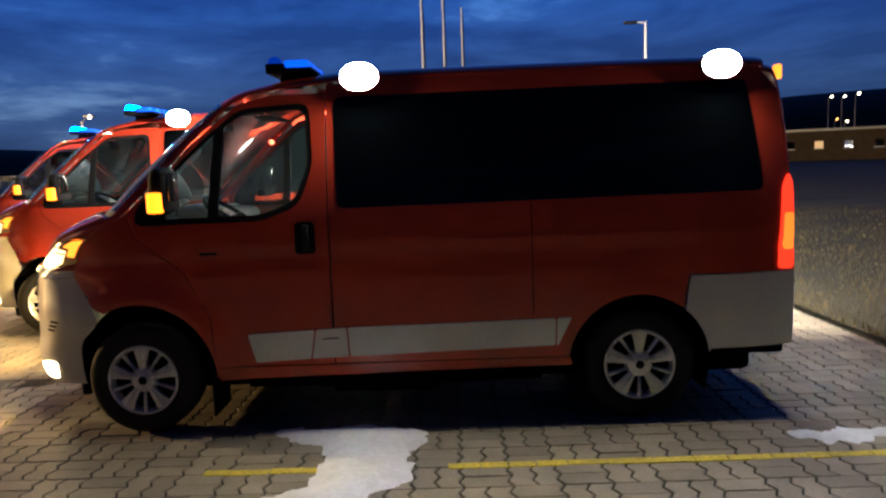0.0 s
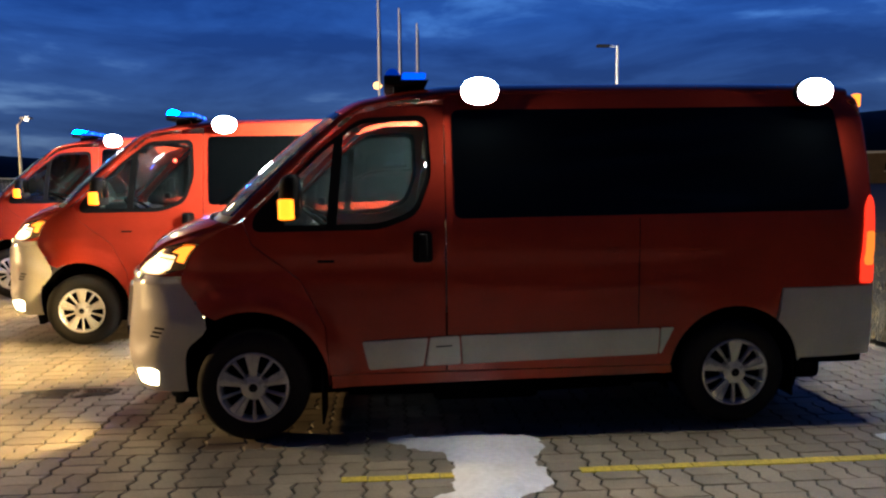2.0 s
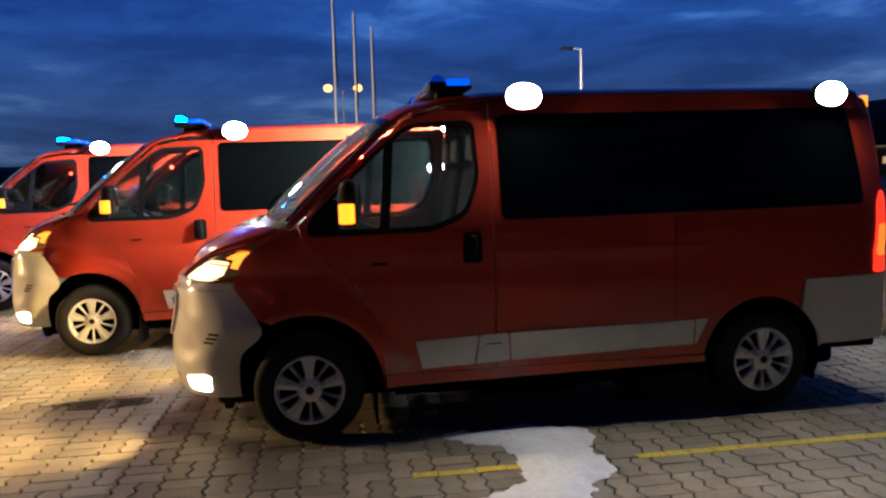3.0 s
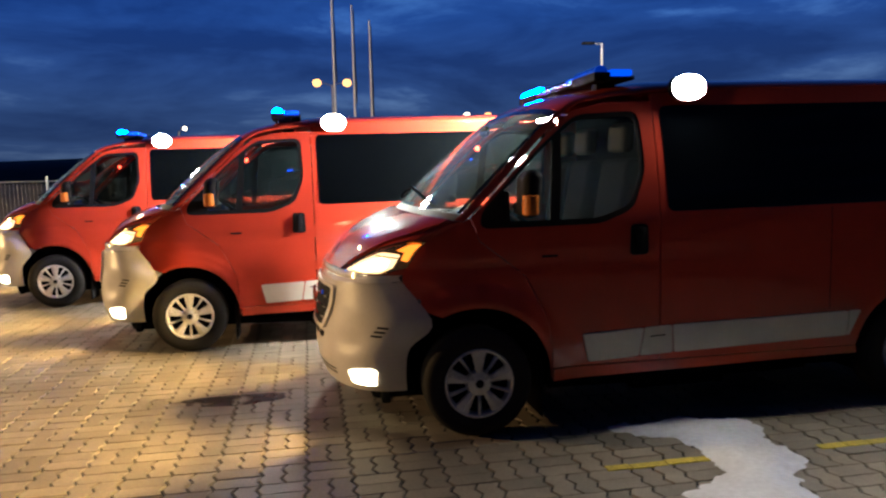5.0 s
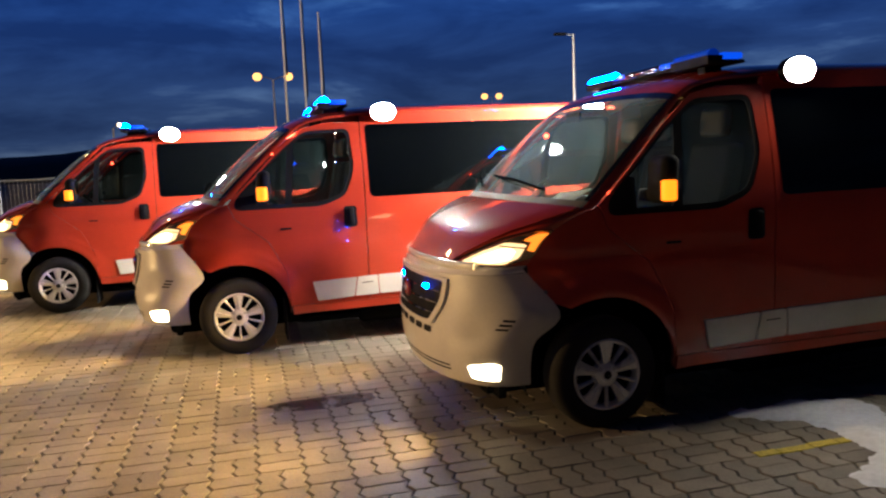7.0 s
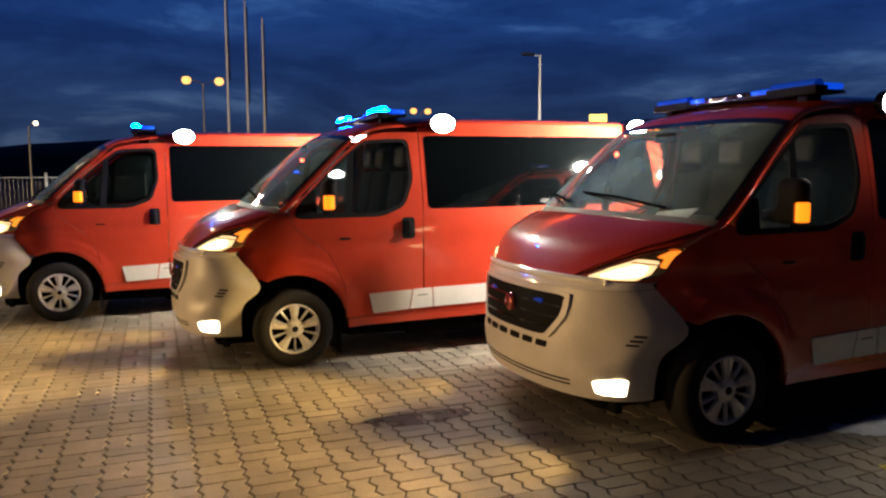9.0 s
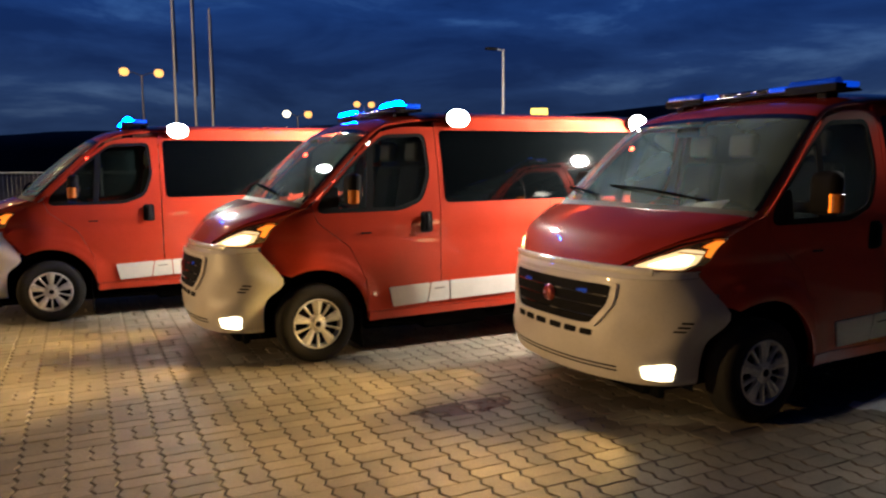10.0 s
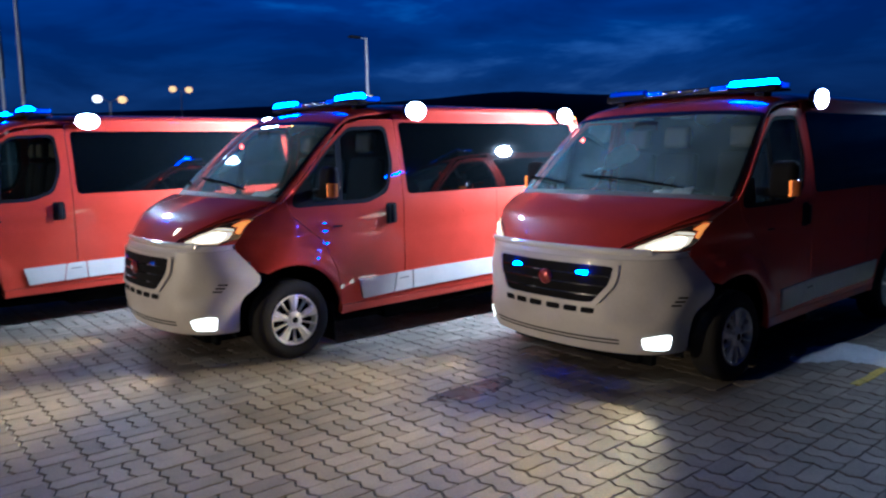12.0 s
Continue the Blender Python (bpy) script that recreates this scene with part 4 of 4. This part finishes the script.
DARK_FILM = darkening_film("dark_spot_film")
spot = bmesh.new()
ring = []
for k in range(40):
    a = 2 * math.pi * k / 40
    w = 1 + 0.28 * noise.noise(Vector((math.cos(a) * 1.6, math.sin(a) * 1.6, 7)))
    ring.append(spot.verts.new((-1.55 + 0.36 * w * math.cos(a), 1.17 + 0.14 * w * math.sin(a), 0.004)))
spot.faces.new(ring)
tagged(part("damp_spot", spot, DARK_FILM), "dark spot on the concrete blocks", "puddle", kind="structure")

# ---------------------------------------------------------------- grass verge
gb = bmesh.new()
bmesh.ops.create_grid(gb, x_segments=70, y_segments=90, size=0.5)
bmesh.ops.transform(gb, matrix=Matrix.Translation((14.3, 8, 0)) @ Matrix.Diagonal((17.6, 44, 1, 1)), verts=gb.verts[:])
for v in gb.verts:
    v.co.z = -0.02 + 0.05 * noise.noise(Vector((v.co.x * 0.7, v.co.y * 0.7, 0))) + 0.02 * noise.noise(v.co * 3)
    if v.co.x < 5.8:
        v.co.z = min(v.co.z, -0.02)
verge = part("grass_verge", gb, SOIL)
tagged(verge, "rough winter grass verge beside the paving", "grass", kind="structure")
bv, bf = [], []
for _ in range(26000):
    x = 5.5 + 9 * rng.random() ** 1.6
    y = rng.uniform(-1.5, 16)
    if noise.noise(Vector((x * 0.9, y * 0.9, 4))) < -0.25:
        continue
    h, a, lean = rng.uniform(0.03, 0.10), rng.uniform(0, 6.28), rng.uniform(0.01, 0.06)
    z0 = -0.03 + 0.05 * noise.noise(Vector((x * 0.7, y * 0.7, 0)))
    w = rng.uniform(0.004, 0.009)
    c, s = math.cos(a), math.sin(a)
    b0 = len(bv)
    bv += [(x - w * s, y + w * c, z0), (x + w * s, y - w * c, z0), (x + lean * c, y + lean * s, z0 + h)]
    bf.append((b0, b0 + 1, b0 + 2))
me = bpy.data.meshes.new("grass_blades")
me.from_pydata(bv, [], bf)
me.materials.append(GRASS)
tagged(new("grass_blades", me), "tufts of yellowed winter grass", "grass", kind="stuff")

# ---------------------------------------------------------------- distance
hb = bmesh.new()
prev = None
for k in range(181):
    a = radians(k * 2)
    r = 420
    h = 14 + 10 * noise.noise(Vector((math.cos(a) * 2.2, math.sin(a) * 2.2, 1))) + 3 * noise.noise(Vector((math.cos(a) * 9, math.sin(a) * 9, 5)))
    h += 21 * max(0, math.cos(a - radians(50))) ** 3
    row = [hb.verts.new(((r + d) * math.cos(a), (r + d) * math.sin(a), z)) for d, z in ((0, -1), (20, h * 0.6), (60, h), (120, h))]
    if prev:
        for i in range(3):
            hb.faces.new((prev[i], row[i], row[i + 1], prev[i + 1]))
    prev = row
hills = part("hills", hb, WOOD)
tagged(hills, "dark wooded hills on the horizon", "hills", kind="structure")


def street_lamp(x, y, h, arms, mats, label, glow=0.35):
    lamp = thing("street_lamp", label, "street lamp", "street lamps", at=(x, y, -0.1))
    part("pole", tube([(0, 0, 0), (0, 0, h * 0.5), (0, 0, h)], 0.11, 10, 0.075), STEEL, lamp)
    for (dx, dy), m in zip(arms, mats):
        part("arm", tube([(0, 0, h - 0.05), (dx * 0.5, dy * 0.5, h + 0.25), (dx, dy, h + 0.3)], 0.04, 8), STEEL, lamp)
        part("lamp_head", box(dx - 0.35, dx + 0.35, dy - 0.16, dy + 0.16, h + 0.30, h + 0.42, 0.05), STEEL, lamp)
        # globe larger than a lamp glass, the glow around the head made solid
        if m:
            part("lamp_glass", lathe([(0.001, h + 0.36 - glow), (glow * 0.6, h + 0.36 - glow * 0.85), (glow * 0.9, h + 0.36 - glow * 0.4), (glow * 0.9, h + 0.36 + glow * 0.1), (glow * 0.6, h + 0.36 + glow * 0.5), (0.001, h + 0.36 + glow * 0.62)], 16, "z"), m, lamp).location = (dx, dy, 0)
    return lamp


street_lamp(2.15, 76.0, 11.2, ((-1.6, 0), (1.6, 0)), (SODIUM, SODIUM), "tall street lamp with two lit heads", 0.50)

street_lamp(20.5, 86.0, 8.3, ((-1.35, 0), (1.35, 0)), (COLDLAMP, SODIUM), "tall street lamp with two lit heads", 0.52)
street_lamp(50.0, 142.0, 15.0, ((-1.6, 0), (1.6, 0)), (SODIUM, SODIUM), "tall street lamp far off with two heads", 0.75)
street_lamp(-13.5, 74.0, 6.4, ((0.6, 0),), (COLDLAMP,), "street lamp with one cold head", 0.25)
street_lamp(-21.0, 42.0, 5.0, ((0.5, 0),), (COLDLAMP,), "street lamp with one cold head", 0.16)
dark = thing("street_lamp", "slim unlit street lamp at the edge of the yard", "street lamp", "street lamps", at=(7.12, 15.0, -0.1))
part("pole", tube([(0, 0, 0), (0, 0, 2.5), (0, 0, 5.1)], 0.06, 10, 0.032), STEEL, dark)
part("arm", tube([(0, 0, 5.07), (-0.15, 0.01, 5.09), (-0.3, 0.02, 5.10)], 0.022, 8), STEEL, dark)
part("lamp_head", box(-0.56, -0.22, -0.07, 0.10, 5.06, 5.13, 0.025, seg=3), BLACKP, dark)
street_lamp(-8.4, 11.5, 5.6, ((0.9, -0.6),), (SODIUM,), "sodium street lamp beside the yard", 0.18)
# out of view, added far ahead to brighten the bumpers and bonnets
street_lamp(-61.0, 20.0, 8.6, ((0.9, 0.0),), (SODIUM,), "unseen sodium street lamp added to light the van fronts", 0.18)
# the strong first light fills the van fronts from the added lamp
for x, y, z, power in ((-60.0, 20.0, 8.6, 84000), (-7.5, 10.9, 5.6, 400)):
    d = bpy.data.lights.new("sodium_light", "SPOT")
    d.energy, d.color, d.spot_size, d.spot_blend, d.shadow_soft_size = power, (1.0, 0.60, 0.23), radians(160), 0.4, 0.15
    new("sodium_light", d).matrix_world = look((x, y, z), (x + 8, y - 1, 0))

# fence on a concrete plinth behind the yard
fence = thing("fence", "grey wire fence with posts on a low concrete plinth", "fence", at=(-28, 15.2, -0.1))
fence.rotation_euler = (0, 0, radians(9))
for k in range(13):
    part("plinth", box(k * 2.5 + 0.03, k * 2.5 + 2.47, -0.05, 0.05, 0, 0.42, 0.01), PLINTH, fence)
    part("post", tube([(k * 2.5, 0, 0), (k * 2.5, 0, 1.0), (k * 2.5, 0, 1.85)], 0.035, 8), STEEL, fence)
    for z in (0.55, 1.72):
        part("rail", tube([(k * 2.5, 0, z), (k * 2.5 + 1.25, 0, z), (k * 2.5 + 2.5, 0, z)], 0.016, 6), STEEL, fence)
    wires = bmesh.new()
    for q in range(24):
        merge(wires, tube([(k * 2.5 + 0.05 + q * 0.1, 0, 0.45), (k * 2.5 + 0.05 + q * 0.1, 0, 1.75)], 0.003, 4))
    part("wire_panel", wires, STEEL, fence)

# flagpoles with furled banners
for x, y, h in ((0.76, 36.8, 12.2), (1.95, 38.5, 11.2), (3.03, 39.7, 10.6)):
    pole = thing("flagpole", "tall white flagpole with a furled dark banner", "flagpole", "flagpoles behind the yard", at=(x, y, -0.1))
    part("pole", tube([(0, 0, 0), (0, 0, h * 0.5), (0, 0, h)], 0.075, 10, 0.04), POLE, pole)
    part("finial", lathe([(0.001, h + 0.10), (0.05, h + 0.06), (0.05, h), (0.001, h - 0.02)], 12, "z"), STEEL, pole)
    bn = bmesh.new()
    prev = None
    for k in range(25):
        z = h - 0.25 - 5.2 * k / 24
        w = 0.05 + 0.04 * k / 24 + 0.03 * noise.noise(Vector((x, z * 0.8, 2)))
        row = [bn.verts.new((0.07 + w * u, 0.06 * math.sin(9 * u + z * 1.3), z)) for u in (0, 0.25, 0.5, 0.75, 1.0)]
        row += [bn.verts.new((v.co.x, v.co.y + 0.03, z)) for v in row[::-1]]
        if prev:
            for q in range(10):
                bn.faces.new((prev[q], prev[(q + 1) % 10], row[(q + 1) % 10], row[q]))
        prev = row
    part("banner", bn, BANNER, pole, "furled dark banner")

# far town beyond the field
sign = thing("roadside_sign", "glowing yellow and white sign on a tall pole", "sign", at=(138.0, 208.0, -0.1))
part("pole", tube([(0, 0, 0), (0, 0, 9), (0, 0, 16)], 0.45, 10, 0.3), STEEL, sign)
panel = moved(box(-2.9, 2.9, -0.4, 0.4, 17.6, 22.2, 0.39, seg=4), Matrix.Rotation(radians(-33), 4, "Z"))
part("sign_shape", panel, SIGNYEL, sign, "plain yellow glowing panel")
part("sign_board", moved(box(-3.2, 3.2, -0.3, 0.3, 15.2, 17.0, 0.2), Matrix.Rotation(radians(-33), 4, "Z")), SIGNWHITE, sign, "white glowing board")

for k, (az, dist, h, m) in enumerate(((27.4, 170, 12, COLDLAMP), (28.2, 180, 12.5, COLDLAMP), (29.0, 150, 11, COLDLAMP), (31.2, 160, 10.5, COLDLAMP), (32.0, 190, 10.5, COLDLAMP), (32.4, 185, 10, COLDLAMP),
                                      (34.0, 140, 6.5, COLDLAMP), (27.8, 200, 8.5, SODIUM), (28.4, 190, 7.5, COLDLAMP), (37.0, 170, 9, SODIUM), (41.0, 200, 11, COLDLAMP), (46.0, 210, 10, SODIUM))):
    a = radians(az)
    street_lamp(1.9 + dist * math.sin(a), -4.3 + dist * math.cos(a), h, ((0.6, 0),), (m,), "far street lamp of the town", 0.30)


def far_house(x, y, w, d, h, turn, lit):
    """A low flat-roofed hall with a row of windows."""
    house = thing("hall", "low far hall with lit windows and a flat roof", "building", "halls of the town", at=(x, y, -0.1))
    house.rotation_euler = (0, 0, radians(turn))
    part("wall", box(-w / 2, w / 2, -d / 2, d / 2, 0, h), FARWALL, house, smooth=False)
    part("roof", box(-w / 2 - 0.3, w / 2 + 0.3, -d / 2 - 0.3, d / 2 + 0.3, h, h + 0.35), STEEL, house, smooth=False)
    n = int(w / 4)
    for k in range(n):
        xx = -w / 2 + (k + 0.5) * w / n
        win = part("window", box(xx - 0.6, xx + 0.6, -d / 2 - 0.08, -d / 2 + 0.05, h * 0.42, h * 0.66), FARWIN if (k * 7 + lit) % 3 == 0 else DARKGLASS, house, smooth=False)
        part("sill", box(xx - 0.7, xx + 0.7, -d / 2 - 0.2, -d / 2 - 0.05, h * 0.42 - 0.2, h * 0.42), STEEL, win, smooth=False)


far_house(68, 112, 40, 14, 4.5, -30, 0)
far_house(105, 120, 46, 16, 5.0, -38, 1)
far_house(150, 110, 40, 16, 6.0, -50, 2)
d = bpy.data.lights.new("town_light", "SPOT")
d.energy, d.color, d.spot_size, d.shadow_soft_size = 120, (1.0, 0.55, 0.2), radians(120), 0.5
new("town_light", d).matrix_world = look((62, 88, 9), (85, 118, 0))

# ---------------------------------------------------------------- what turns
TIMES = [0, 0.5, 1, 1.5, 2, 2.5, 3, 3.5, 4, 4.5, 5, 5.5, 6, 6.5, 7, 7.5, 8, 8.5, 9, 9.5, 10, 10.5, 11, 11.5, 12]
# one sign for each time: + shines, - dark; roof bar near end, far end, grille, mirror
FLASH = [
    ("-------------+-----------"[:23] + "++", "--------++++++++---------", "--------+----++-++---++++", "+--++-+-+--++-++-+++--+--"),
    ("+++++++++++++++++++-++-++", "+-+-+-+-+-+-+-+-+-+-+++-+", "------+--+------+--------", "+--++-+-+--++-++-+++--++-"),
    ("+++++++++++++++++++++++++", "+-+-+-+-+-+-+-+-+-+-+-+-+", "------+--+------+--------", "+--++-+-+--++-++-+++--+--"),
]


def flash_rows(at, axis, states):
    """Turns of a lamp drum that shows its lit half wherever a state says so."""
    angle = 0 if states[0] == "+" else 180
    rows = [(0, angle)]
    for a, b, s0, s1 in zip(TIMES, TIMES[1:], states, states[1:]):
        turn = 180 if s0 != s1 else 360 if s0 == "+" else 0
        rows.append((a + 0.12, angle))
        steps = turn // 60
        for k in range(1, steps):
            rows.append((a + 0.12 + (b - a - 0.24) * k / steps, angle + turn * k / steps))
        angle += turn
        rows.append((b - 0.12, angle))
    rows.append((12.0, angle))
    return [(t, Matrix.Translation(at) @ Matrix.Rotation(radians(v), 4, axis)) for t, v in rows]


def motions():
    for v, (near_end, far_end, grille, mirror) in zip(VANS, FLASH):
        for o in v.children_recursive:
            kind = o.name.split(".")[0]
            if kind == "beacon":
                walk(o, flash_rows(o.location.copy(), "Y", near_end if o.location.y < HALF else far_end))
            elif kind == "grille_beacon":
                walk(o, flash_rows(o.location.copy(), "Y", grille))
            elif kind == "indicator":
                walk(o, flash_rows(o.location.copy(), "Z", mirror))


motions()
